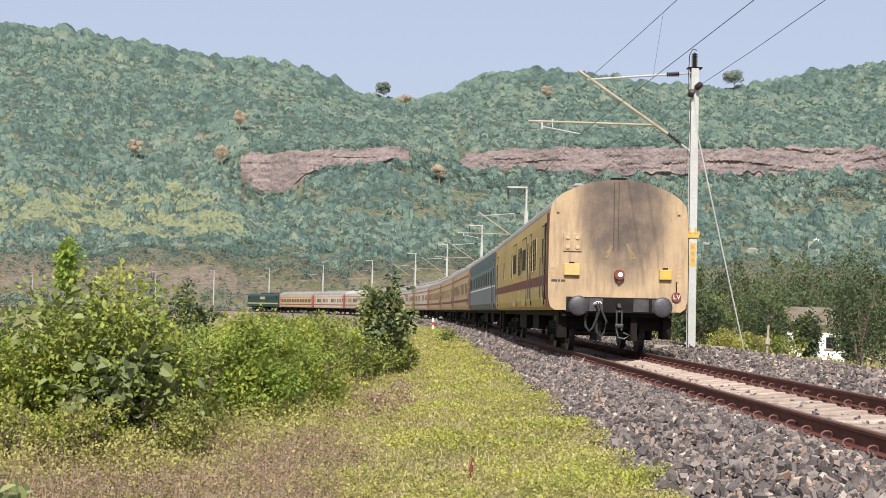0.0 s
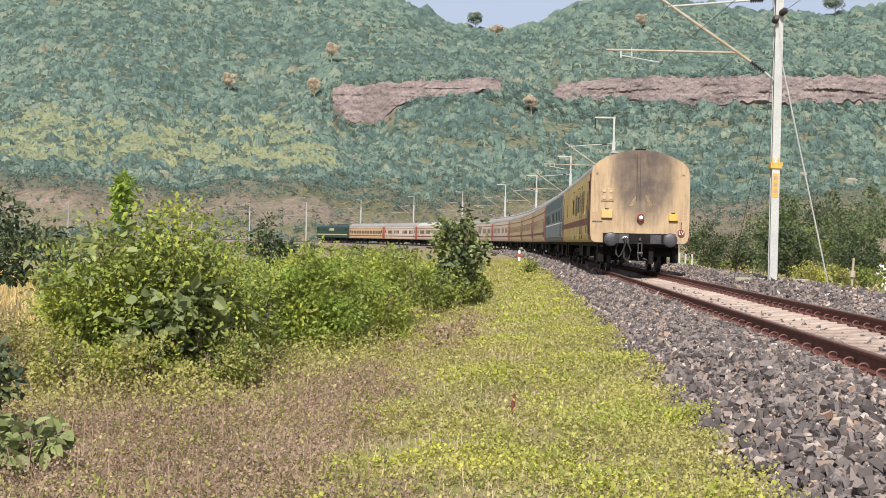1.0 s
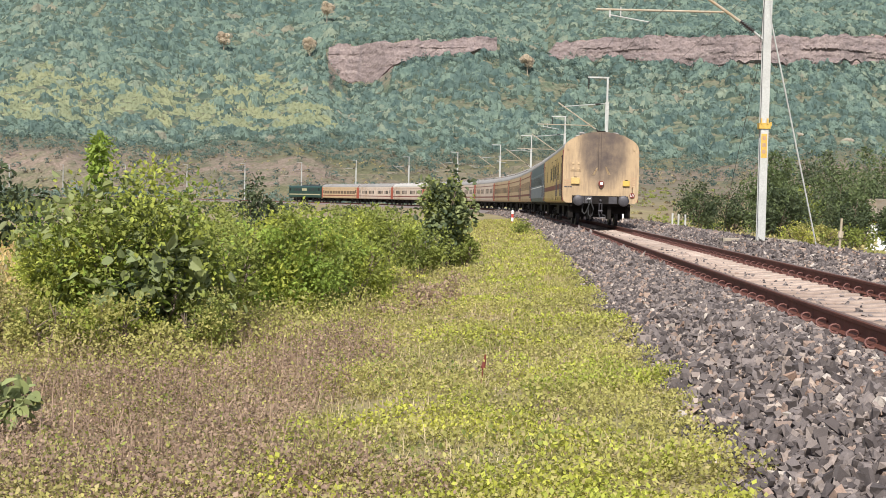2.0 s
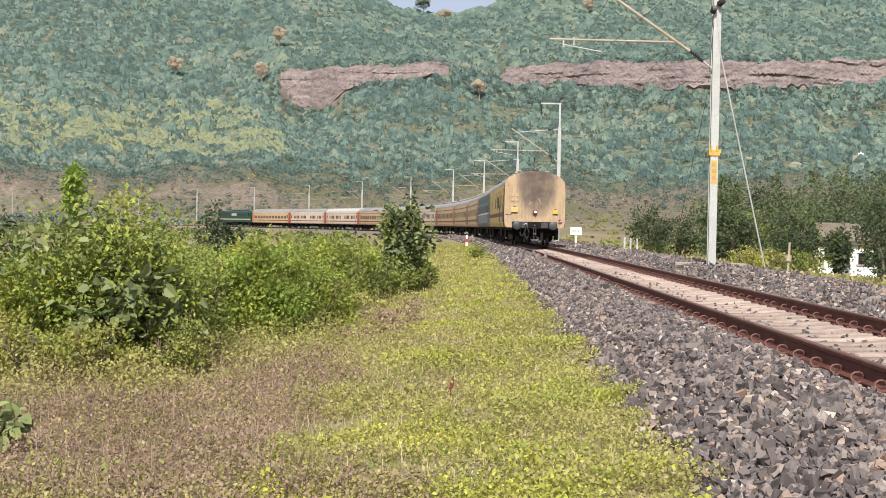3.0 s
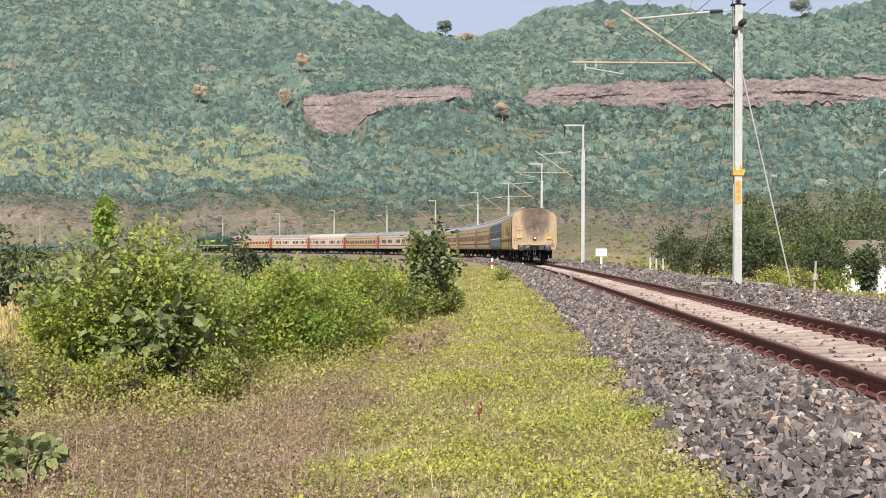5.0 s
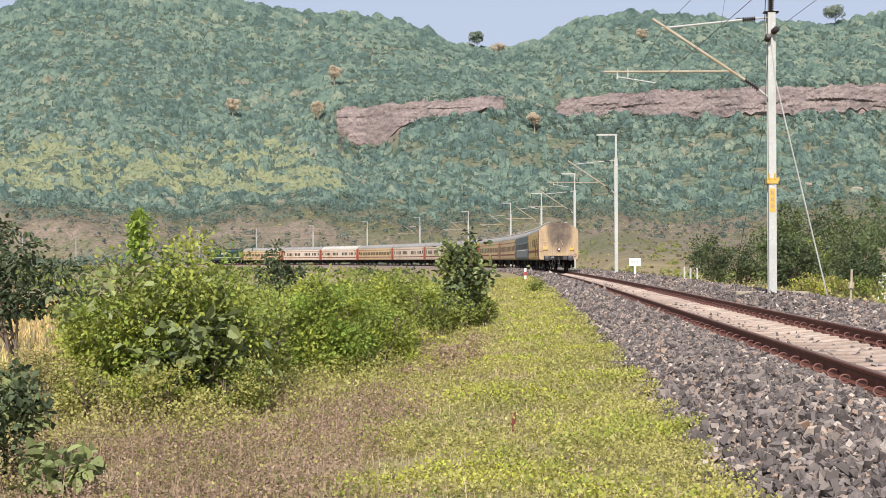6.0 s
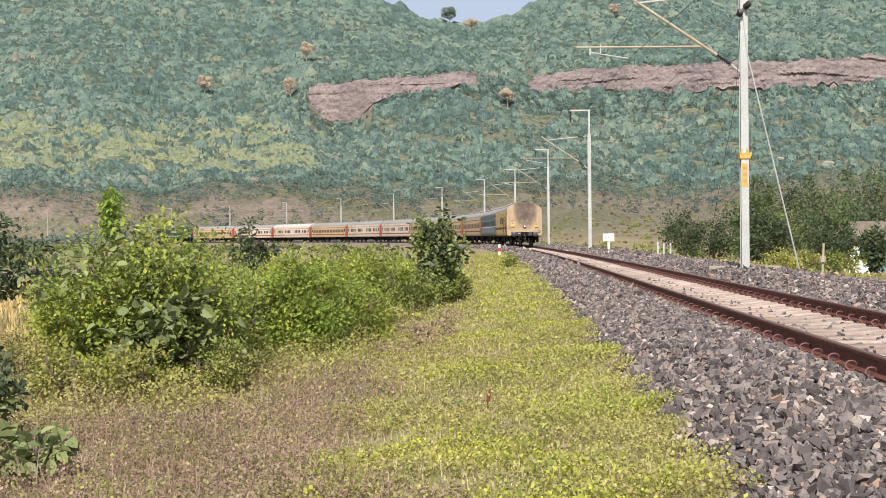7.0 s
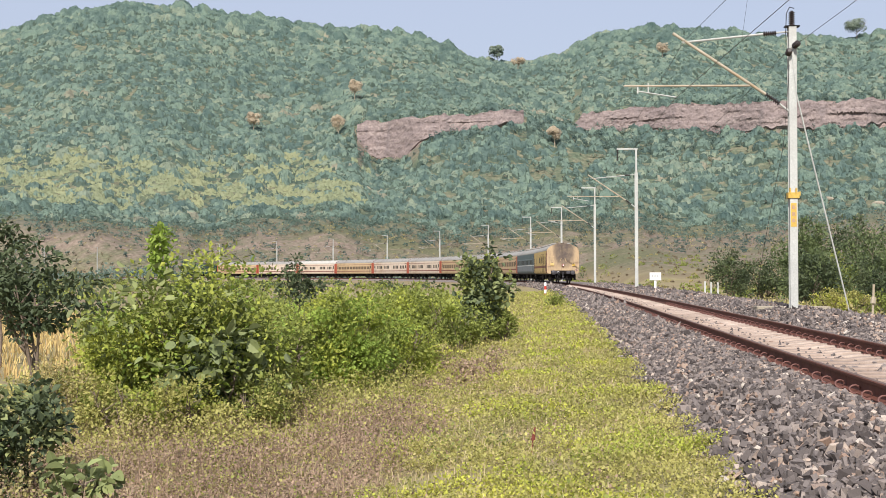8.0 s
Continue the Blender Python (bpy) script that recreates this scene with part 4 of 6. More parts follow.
        tagged(part("panel_marks", boxes(*[(-0.05, 0.04, -0.136, -0.130, 2.42 + 0.18 * k, 2.52 + 0.18 * k) for k in range(3)]), M["under_faint"], plate), kind="stuff")
        part("earth_cable", chain(bmesh.new(), [(0.10, -0.13, 0.12), (0.25, -0.15, 0.08), (0.36, -0.16, 0.02), (0.30, -0.2, -0.04)], 0.025, 6), M["black"], m)
    return m


def disc_stack(a, b, r, n):
    """A ribbed insulator."""
    bm = rod(bmesh.new(), a, b, r * 0.35)
    a, b = Vector(a), Vector(b)
    for k in range(n):
        p = a.lerp(b, (k + 0.6) / (n + 0.4))
        rod(bm, p - (b - a).normalized() * 0.012, p + (b - a).normalized() * 0.02, r, r * 0.6, 12)
    return bm


MAST_OBS = [mast(s, n >= 2, n == 1) for n, s in enumerate(MASTS)]


def wire(name, label, ends, sag, r=0.008, steps=8):
    """One wire hung from mast to mast."""
    bm = bmesh.new()
    pts = []
    for a, b in zip(ends, ends[1:]):
        for k in range(steps):
            f = k / steps
            p = a.lerp(b, f)
            p.z -= 4 * sag * f * (1 - f)
            pts.append(p)
    pts.append(ends[-1])
    chain(bm, pts, r, 5)
    return tagged(part(name, bm, M["wire"]), label, "wire")


wire("messenger_wire", "dark messenger wire hung between masts", [on_line(s, 2.4 if s < 0 else -0.12, 7.45) for s in MASTS], 0.35, 0.007)
wire("contact_wire", "dark contact wire under the messenger wire", [on_line(s, 2.4 if s < 0 else -0.36, 5.88) for s in MASTS], 0.02, 0.007)
wire("earth_wire", "dark earth wire clamped to the masts", [on_line(s, 2.82 - 0.05, 7.2) for s in MASTS], 0.5, 0.007)
for s0, s1 in zip(MASTS[:6], MASTS[1:7]):
    for k in range(1, 6):
        f = k / 6
        s = s0 + (s1 - s0) * f
        zt = 7.45 - 4 * 0.35 * f * (1 - f)
        a = on_line(s0, 2.4 if s0 < 0 else -0.12).lerp(on_line(s1, -0.12), f)
        b = on_line(s0, 2.4 if s0 < 0 else -0.36).lerp(on_line(s1, -0.36), f)
        tagged(part("dropper", rods(((a.x, a.y, zt), (b.x, b.y, 5.87), 0.003), sides=5), M["wire"]), "thin dropper between messenger and contact wire", "wire", "droppers of the overhead line")

# ---- stones of the ballast ----
CUBE = np.array([(x, y, z) for x in (-1, 1) for y in (-1, 1) for z in (-1, 1)], float) * 0.62
CUBE_F = np.array([(0, 1, 3, 2), (4, 6, 7, 5), (0, 4, 5, 1), (2, 3, 7, 6), (0, 2, 6, 4), (1, 5, 7, 3)])


OCTA = np.array([(1, 0, 0), (-1, 0, 0), (0, 1, 0), (0, -1, 0), (0, 0, 1), (0, 0, -1)], float) * 0.95
OCTA_F = np.array([(0, 2, 4), (2, 1, 4), (1, 3, 4), (3, 0, 4), (2, 0, 5), (1, 2, 5), (3, 1, 5), (0, 3, 5)])


def turns(rng, n):
    """n random rotations."""
    q = rng.normal(size=(n, 4))
    q /= np.linalg.norm(q, axis=1)[:, None]
    w, x, y, z = q.T
    return np.stack([np.stack([1 - 2 * (y * y + z * z), 2 * (x * y - z * w), 2 * (x * z + y * w)], -1),
                     np.stack([2 * (x * y + z * w), 1 - 2 * (x * x + z * z), 2 * (y * z - x * w)], -1),
                     np.stack([2 * (x * z - y * w), 2 * (y * z + x * w), 1 - 2 * (x * x + y * y)], -1)], 1)


def stone_shapes(rng, n, form=CUBE):
    v = form[None] * rng.uniform(0.62, 1.25, (n, len(form), 3)) + rng.uniform(-0.2, 0.2, (n, len(form), 3))
    return v * rng.uniform((0.75, 0.5, 0.35), (1.45, 1.0, 0.75), (n, 3))[:, None]


BED_O = (-3.4, -2.85, -1.85, -1.5, -1.05, -0.95, 0.95, 1.05, 1.9, 2.6, 3.2, 3.9, 4.6)
BED_Z = (-0.62, -0.60, -0.235, -0.19, -0.19, -0.24, -0.24, -0.19, -0.15, 0.0, 0.05, -0.06, -0.3)


def stone_bed(name, rng, s0, s1, o0, o1, density, size, label):
    n = int((s1 - s0) * (o1 - o0) * density)
    s, o = rng.uniform(s0, s1, n), rng.uniform(o0, o1, n)
    keep = (o > -2.62 - 0.25 * rng.uniform(-1, 1, n)) | (rng.uniform(size=n) < 0.04)
    s, o = s[keep], o[keep]
    n = len(s)
    h = np.interp(s, S_LINE, HEAD)
    z = np.interp(o, BED_O, BED_Z) + rng.uniform(-0.55, 0.75, n) * size
    at = np.stack([np.interp(s, S_LINE, X_LINE) + o * np.cos(h), np.interp(s, S_LINE, Y_LINE) + o * np.sin(h), z], -1)
    r = size * rng.uniform(0.55, 1.25, n) * np.where(rng.uniform(size=n) < 0.05, 1.35, 1)
    form, sides = (CUBE, CUBE_F) if s0 < 20 else (OCTA, OCTA_F)
    v = np.einsum("nij,nkj->nki", turns(rng, n), stone_shapes(rng, n, form)) * r[:, None, None] + at[:, None]
    k = sides.shape[1]
    f = sides[None] + len(form) * np.arange(n)[:, None, None]
    ob = mesh_part(name, raw_mesh(name, v.reshape(-1, 3), k, f.reshape(-1, k)), M["stone"], ballast)
    return tagged(ob, label, kind="stuff")


def build_stones():
    rng = np.random.default_rng(11)
    for s0, s1, dens, size in ((8, 16, 640, 0.042), (16, 27, 420, 0.046), (27, 50, 190, 0.068), (50, 95, 62, 0.12), (95, 170, 30, 0.16)):
        stone_bed("loose_stones", rng, s0, s1, -2.9, -0.96, dens, size, "loose crushed stones of the shoulder")
    for s0, s1, dens, size in ((18, 30, 190, 0.056), (30, 60, 100, 0.072), (60, 130, 36, 0.12)):
        stone_bed("loose_stones", rng, s0, s1, 0.96, 4.4, dens, size, "loose crushed stones of the shoulder")
    for s0, s1, dens, size in ((12, 40, 22, 0.04), (40, 100, 8, 0.05)):
        stone_bed("crib_stones", rng, s0, s1, -0.76, 0.76, dens, size, "stones between the sleepers")
    meshes = []
    for k in range(12):
        v = stone_shapes(rng, 1)[0]
        me = raw_mesh("stone", v, 4, CUBE_F)
        me.materials.append(M["stone"])
        meshes.append(me)
    for k in range(300):
        s, o = rng.uniform(8.5, 17), rng.uniform(-2.6, -1.5)
        p = on_line(s, o, float(np.interp(o, BED_O, BED_Z)) + 0.045)
        ob = new("stone", meshes[k % 12])
        ob.parent = ballast
        ob.matrix_basis = Matrix.Translation(p) @ pose(0, 0, 0, *rng.uniform(0, 360, 3)) @ Matrix.Scale(float(rng.uniform(0.035, 0.068)), 4)


build_stones()

# ---- plants ----
L = {
    "teak": foliage("broad_grey_green_leaf", (0.15, 0.185, 0.085), (0.265, 0.295, 0.115), 1.2, 0.25),
    "bright": foliage("bright_green_leaf", (0.25, 0.31, 0.06), (0.46, 0.48, 0.09), 1.5, 0.4),
    "lush": foliage("fresh_green_leaf", (0.19, 0.275, 0.055), (0.30, 0.39, 0.075), 1.5, 0.4),
    "mid": foliage("mid_green_leaf", (0.17, 0.21, 0.052), (0.285, 0.315, 0.075), 1.5, 0.35),
    "dark": foliage("dark_green_leaf", (0.055, 0.078, 0.042), (0.10, 0.125, 0.06), 1.0, 0.2),
    "grove": foliage("grove_leaf", (0.085, 0.118, 0.052), (0.15, 0.19, 0.075), 1.0, 0.3),
    "weed": foliage("yellow_green_weed", (0.33, 0.325, 0.105), (0.48, 0.445, 0.15), 0.8, 0.4),
    "lime": foliage("lime_weed", (0.37, 0.43, 0.075), (0.54, 0.53, 0.1), 1.0, 0.4),
    "dull": foliage("olive_weed", (0.31, 0.275, 0.122), (0.46, 0.39, 0.175), 0.8, 0.35),
    "brown": foliage("brown_dry_weed", (0.25, 0.172, 0.128), (0.385, 0.28, 0.2), 1.1, 0.3),
    "straw": foliage("straw", (0.45, 0.37, 0.22), (0.58, 0.48, 0.3), 1.1, 0.3),
    "paddy": foliage("ripe_paddy", (0.52, 0.38, 0.15), (0.64, 0.49, 0.22), 0.15, 0.3),
    # hill_dark to hill_dry: paled and blued, so leaf colour carries distance haze.
    "hill_dark": foliage("hill_leaf_dark_hazed", (0.06, 0.098, 0.092), (0.112, 0.16, 0.138), 0.14, 0.22, 0.95, 0.4),
    "hill_mid": foliage("hill_leaf_mid_hazed", (0.098, 0.147, 0.128), (0.16, 0.216, 0.17), 0.14, 0.22, 0.95, 0.4),
    "hill_pale": foliage("hill_leaf_pale_hazed", (0.14, 0.185, 0.15), (0.215, 0.25, 0.185), 0.14, 0.22, 0.95, 0.4),
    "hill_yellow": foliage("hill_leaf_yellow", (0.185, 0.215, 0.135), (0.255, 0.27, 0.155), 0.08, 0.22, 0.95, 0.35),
    "hill_dry": foliage("hill_leaf_dry_hazed", (0.175, 0.18, 0.14), (0.25, 0.235, 0.175), 0.08, 0.22, 0.95, 0.4),
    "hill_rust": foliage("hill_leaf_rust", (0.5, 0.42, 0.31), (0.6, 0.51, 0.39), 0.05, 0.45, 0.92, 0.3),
    # Darker leaf colour for the floor between crowns: shade painted into the gaps.
    "hill_gap_shade": foliage("hill_leaf_gap_shade", (0.04, 0.062, 0.052), (0.075, 0.105, 0.08), 0.3, 0.1, 0.95, 0.2),
    "bank_dry": foliage("bank_dry_scrub", (0.15, 0.115, 0.075), (0.22, 0.175, 0.115), 0.05, 0.2, 0.8),
    "bark": surface("grey_brown_bark", (0.13, 0.10, 0.075), (0.24, 0.19, 0.15), 6, 60, 0.9, 0, 0.2, 0.5, 0.01),
}


def unit(v):
    return v / np.maximum(np.linalg.norm(v, axis=-1, keepdims=True), 1e-9)


def leaf_arrays(rng, at, out, size, wide=0.55, fold=0.25, droop=0.2):
    """Folded leaves of two halves each: at = stalk ends, out = which way they point."""
    n = len(at)
    ax = unit(out + 0.55 * rng.normal(size=(n, 3)) + np.array([0, 0, -droop]))
    side = unit(np.cross(ax, unit(np.array([0, 0, 1.0]) + 0.6 * rng.normal(size=(n, 3)))))
    nor = np.cross(side, ax)
    ln = (size * rng.uniform(0.65, 1.25, n))[:, None]
    w = ln * wide * 0.5
    def rim(f, k, g):
        return at + ax * ln * f + side * w * k + nor * (w * abs(k) * fold * 1.6 - ln * g)
    v = np.stack([at, rim(0.14, 0.66, 0), rim(0.45, 1.0, 0.03), rim(0.8, 0.66, 0.09), at + ax * ln - nor * ln * 0.15,
                  rim(0.8, -0.66, 0.09), rim(0.45, -1.0, 0.03), rim(0.14, -0.66, 0)], 1).reshape(-1, 3)
    f = (np.array([(0, 1, 2, 3, 4), (0, 4, 5, 6, 7)])[None] + 8 * np.arange(n)[:, None, None]).reshape(-1, 5)
    return v, f


def small_leaves(rng, at, out, size, wide):
    """Small leaves folded along the middle, two faces each."""
    n = len(at)
    ax = unit(out + 0.7 * rng.normal(size=(n, 3)) + np.array([0, 0, -0.1]))
    sd = unit(np.cross(ax, unit(np.array([0, 0, 1.0]) + 0.6 * rng.normal(size=(n, 3)))))
    nor = np.cross(sd, ax)
    ln = (size * rng.uniform(0.5, 1.35, n))[:, None]
    m = at + ax * ln * 0.45 + nor * ln * 0.1
    v = np.stack([at, m + sd * ln * wide * 0.5, at + ax * ln, m - sd * ln * wide * 0.5], 1).reshape(-1, 3)
    return v, (np.array([(0, 1, 2), (0, 2, 3)])[None] + 4 * np.arange(n)[:, None, None]).reshape(-1, 3)


def flat_leaves(rng, at, out, size, wide):
    """Small flat leaves of one face each."""
    n = len(at)
    ax = unit(out + 0.5 * rng.normal(size=(n, 3)))
    sd = unit(np.cross(ax, unit(np.array([0, 0, 1.0]) + 0.7 * rng.normal(size=(n, 3)))))
    ln = (size * rng.uniform(0.6, 1.3, n))[:, None]
    m = at + ax * ln * 0.45
    v = np.stack([at, m + sd * ln * wide * 0.5, at + ax * ln, m - sd * ln * wide * 0.5], 1).reshape(-1, 3)
    return v, (np.arange(4)[None] + 4 * np.arange(n)[:, None])


def chip_arrays(rng, at, size, out=None):
    """Loose four-cornered leaf clumps at random turns."""
    n = len(at)
    a, b = unit(rng.normal(size=(n, 3))), unit(rng.normal(size=(n, 3)))
    if out is not None:
        a = unit(np.cross(unit(out) + 0.45 * b, a))
        b = unit(out) + 0.45 * b
    b = unit(np.cross(a, b))
    s = (size * rng.uniform(0.6, 1.3, n))[:, None] * 0.5
    a, b = a * s, b * s * rng.uniform(0.5, 0.9, n)[:, None]
    v = np.stack([at - a, at + b * 0.9 - a * 0.1, at + a, at - b + a * 0.15], 1).reshape(-1, 3)
    return v, (np.arange(4)[None] + 4 * np.arange(n)[:, None])


def blade_arrays(rng, at, tall, wide):
    """Bent grass blades of two quads."""
    n = len(at)
    lean = rng.normal(size=(n, 3)) * np.array([0.35, 0.35, 0])
    h = (tall * rng.uniform(0.5, 1.2, n))[:, None]
    up = np.array([0, 0, 1.0])
    sd = unit(np.cross(lean + 1e-3, up)) * wide * 0.5
    m, t = at + up * h * 0.6 + lean * h * 0.35, at + up * h + lean * h
    v = np.stack([at - sd, at + sd, m + sd * 0.8, m - sd * 0.8, t + sd * 0.1, t - sd * 0.1], 1).reshape(-1, 3)
    f = (np.array([(0, 1, 2, 3), (3, 2, 4, 5)])[None] + 6 * np.arange(n)[:, None, None]).reshape(-1, 4)
    return v, f


def stuff(name, vf, material, label, category):
    return tagged(mesh_part(name, raw_mesh(name, vf[0], 4, vf[1]), material), label, category, kind="stuff")


def crown_points(rng, n, centre, radius, lumps=9):
    """Points over an uneven crown made of lumps, with the way out of each lump."""
    c = rng.normal(size=(lumps, 3))
    c = unit(c) * rng.uniform(0.3, 0.9, (lumps, 1))
    k = rng.integers(0, lumps, n)
    d = unit(rng.normal(size=(n, 3)))
    r = rng.uniform(0.35, 1.0, (n, 1)) * rng.uniform(0.14, 0.46, (lumps, 1))[k]
    p = (c[k] + d * r) * np.asarray(radius) + np.asarray(centre)
    return p, d


def stems_of(parent, rng, height, spread, count, r=0.02, lean=(0, 0), name="stem"):
    for k in range(count):
        a = rng.uniform(0, 2 * math.pi)
        x, y = spread * math.cos(a), spread * math.sin(a)
        h = height * rng.uniform(0.7, 1.0)
        j = rng.uniform(-0.12, 0.12, 4) * height * 0.4
        bm = bmesh.new()
        pts = [Vector((0.12 * x, 0.12 * y, -0.15)), Vector((0.3 * x + j[0], 0.3 * y + j[1], 0.35 * h)), Vector((0.7 * x + j[2] + lean[0], 0.7 * y + j[3] + lean[1], 0.7 * h)), Vector((x + lean[0], y + lean[1], h))]
        for n, (p, q) in enumerate(zip(pts, pts[1:])):
            rod(bm, p, q, r * (1 - 0.27 * n), r * (0.73 - 0.25 * n), 6)
        for n in range(5):
            p = pts[1].lerp(pts[3], rng.uniform(0.1, 0.9))
            w = Vector((rng.uniform(-1, 1), rng.uniform(-1, 1), rng.uniform(0.2, 1))).normalized() * spread * 0.55
            rod(bm, p, p + w, r * 0.45, r * 0.15, 5)
        part(name, bm, L["bark"], parent)


def bush(name, x, y, radius, height, leaves, size, mat, label, category="bush", low=0.1, wide=0.6, stems=6, seed=1, group="", trunk=0.02, lumps=24, mats=()):
    """A bush or small tree: stems and one crown of separate leaves."""
    rng = np.random.default_rng(seed)
    z = float(ground_z(x, y))
    b = thing(name, label, category, group, at=(x, y, z))
    mid = height * (0.5 + low / 2)
    names = "trunk" if category == "tree" else "stem"
    stems_of(b, rng, height * 0.85, radius * 0.55, stems, trunk, name=names)
    for mt, share, scale in ((mat, 1.0, 1.0),) + tuple(mats):
        fine = size * scale < 0.105 or y > 45
        n = int(leaves * share * (2.3 if fine else 1.0))
        p, d = crown_points(rng, n, (0, 0, mid), (radius * 1.12, radius * 1.12, height * (0.5 - low / 2) * 1.12), lumps)
        p[:, 2] = np.maximum(p[:, 2], 0.03)
        v, f = small_leaves(rng, p, d, size * scale * 0.78, wide) if fine else leaf_arrays(rng, p, d, size * scale, wide)
        mesh_part("crown" if category == "tree" else "foliage", raw_mesh("leaves", v, 3 if fine else 5, f), L[mt], b)
    return b


# bushes and small trees of the verge
bush("teak_bush", -7.5, 17.4, 1.2, 2.15, 1800, 0.085, "bright", "tall broad-leaved bush with yellow-green top leaves", wide=0.7, stems=7, seed=3, trunk=0.028, lumps=34, mats=(("mid", 1.2, 1.0), ("teak", 0.3, 1.6), ("lush", 0.4, 1.0)))
bush("teak_bush", -7.05, 16.9, 0.62, 1.35, 330, 0.16, "teak", "broad-leaved shrub with large grey-green leaves", wide=0.85, stems=3, seed=46, trunk=0.025, lumps=20, mats=(("dark", 0.5, 0.8), ("mid", 1.0, 0.5)))
bush("sapling", -7.83, 17.3, 0.15, 2.6, 210, 0.1, "lush", "thin sapling with a bright green leafy top", low=0.74, wide=0.6, stems=1, seed=4, trunk=0.014)
bush("bush", -8.5, 18.3, 0.95, 1.75, 2600, 0.09, "bright", "bright green leafy bush beside the teak bush", seed=5, mats=(("mid", 0.5, 1.0),))
bush("bush", -8.9, 16.9, 0.6, 1.0, 1100, 0.06, "weed", "yellow-green leafy bush in the weeds", seed=40, mats=(("dull", 0.8, 1.0),))
bush("bush", -8.1, 16.4, 0.55, 0.8, 1000, 0.06, "weed", "yellow-green leafy bush in the weeds", seed=41, mats=(("mid", 0.5, 1.0),))
bush("bush", -7.2, 16.3, 0.6, 0.75, 1100, 0.06, "weed", "yellow-green leafy bush in the weeds", seed=42, mats=(("bright", 0.6, 1.0),))
bush("bush", -6.5, 16.8, 0.5, 0.7, 900, 0.06, "mid", "low leafy bush in the weeds", seed=43, mats=(("weed", 0.8, 1.0),))
bush("bush", -9.0, 20.2, 0.8, 1.5, 1500, 0.08, "mid", "mid-green bush with brown dead twigs", seed=44, mats=(("dull", 0.6, 1.0),))
bush("bush", -6.7, 18.6, 0.7, 1.35, 1700, 0.08, "mid", "mid-green leafy bush with twiggy base", seed=6)
bush("bush", -6.3, 21.2, 1.05, 1.55, 3600, 0.085, "bright", "bright green leafy bush with dark gaps", seed=7, mats=(("lush", 0.5, 1.0), ("mid", 0.4, 1.0)), lumps=30)
bush("bush", -5.5, 22.6, 0.7, 1.2, 1700, 0.085, "bright", "bright green leafy bush with thin stems", seed=8, mats=(("mid", 0.4, 1.0),))
bush("bush", -7.3, 23.5, 1.0, 1.7, 2200, 0.09, "mid", "mid-green leafy bush among the others", seed=9)
bush("bush", -5.7, 27.5, 0.95, 1.6, 2200, 0.10, "bright", "bright green leafy bush on the verge", seed=10, mats=(("mid", 0.5, 1.0),))
bush("bush", -7.2, 30.0, 1.2, 1.7, 1900, 0.11, "mid", "mid-green leafy bush on the verge", seed=11)
bush("bush", -5.0, 30.8, 0.7, 1.1, 1300, 0.10, "mid", "low mid-green bush on the verge", seed=12)
bush("sapling_tree", -4.62, 33.4, 0.66, 2.35, 1300, 0.135, "teak", "young dark-leaved teak tree with large leaves", "tree", low=0.12, wide=0.8, stems=2, seed=13, trunk=0.03, lumps=30, mats=(("dark", 0.5, 1.0), ("mid", 0.5, 0.7)))
bush("bush", -4.1, 33.2, 0.4, 0.8, 500, 0.10, "mid", "low bush at the foot of the young tree", seed=14)
bush("dark_tree", -12.3, 24.9, 1.15, 2.55, 2400, 0.12, "dark", "dark-leaved small tree with bare lower stems", "tree", low=0.42, stems=6, seed=15, trunk=0.045, lumps=22)
bush("dark_tree", -11.0, 24.6, 0.5, 1.9, 500, 0.09, "dark", "thin leaning tree with grey bare branches", "tree", low=0.45, stems=3, seed=16, trunk=0.04)
bush("dark_tree", -16.9, 34.0, 1.2, 3.6, 1600, 0.14, "dark", "dark-leaved tree at the field's edge", "tree", low=0.35, stems=4, seed=17, trunk=0.05)
bush("teak_bush", -7.85, 12.3, 0.62, 1.05, 750, 0.1, "dark", "dark broad-leaved shrub in the weeds", wide=0.8, seed=18, mats=(("teak", 0.7, 1.0),))
bush("teak_bush", -6.85, 11.7, 0.34, 0.42, 170, 0.115, "teak", "small drooping broad-leaved plant", wide=0.7, seed=19)
bush("bush", -11.2, 45.0, 0.75, 2.7, 1100, 0.13, "dark", "dark green small tree beyond the bushes", "tree", low=0.2, stems=2, seed=20, trunk=0.04)
bush("bush", -9.4, 23.0, 0.8, 1.4, 1700, 0.09, "mid", "mid-green bush at the field's edge", seed=21)
bush("seedling", -2.55, 62.0, 0.5, 0.75, 260, 0.14, "mid", "small green seedling at the ballast's foot", seed=22, stems=2)


def scrub(name, rng, n, box_xy, size, mat, label, leaf=0.22, chips=70, ok=None):
    """Many low bushes of loose leaf clumps, past counting."""
    x, y = rng.uniform(box_xy[0], box_xy[1], n), rng.uniform(box_xy[2], box_xy[3], n)
    keep = np.abs(off_line(x, y)) > 7
    if ok is not None:
        keep &= ok(x, y)
    x, y = x[keep], y[keep]
    n = len(x)
    z = ground_z(x, y)
    r = size * rng.uniform(0.5, 1.3, n)
    d = unit(rng.normal(size=(n, chips, 3))) * rng.uniform(0.5, 1, (n, chips, 1))
    d[..., 2] = np.abs(d[..., 2]) * 0.85
    at = np.stack([x, y, z], -1)[:, None] + d * r[:, None, None]
    return stuff(name, chip_arrays(rng, at.reshape(-1, 3), leaf), L[mat], label, "scrub")


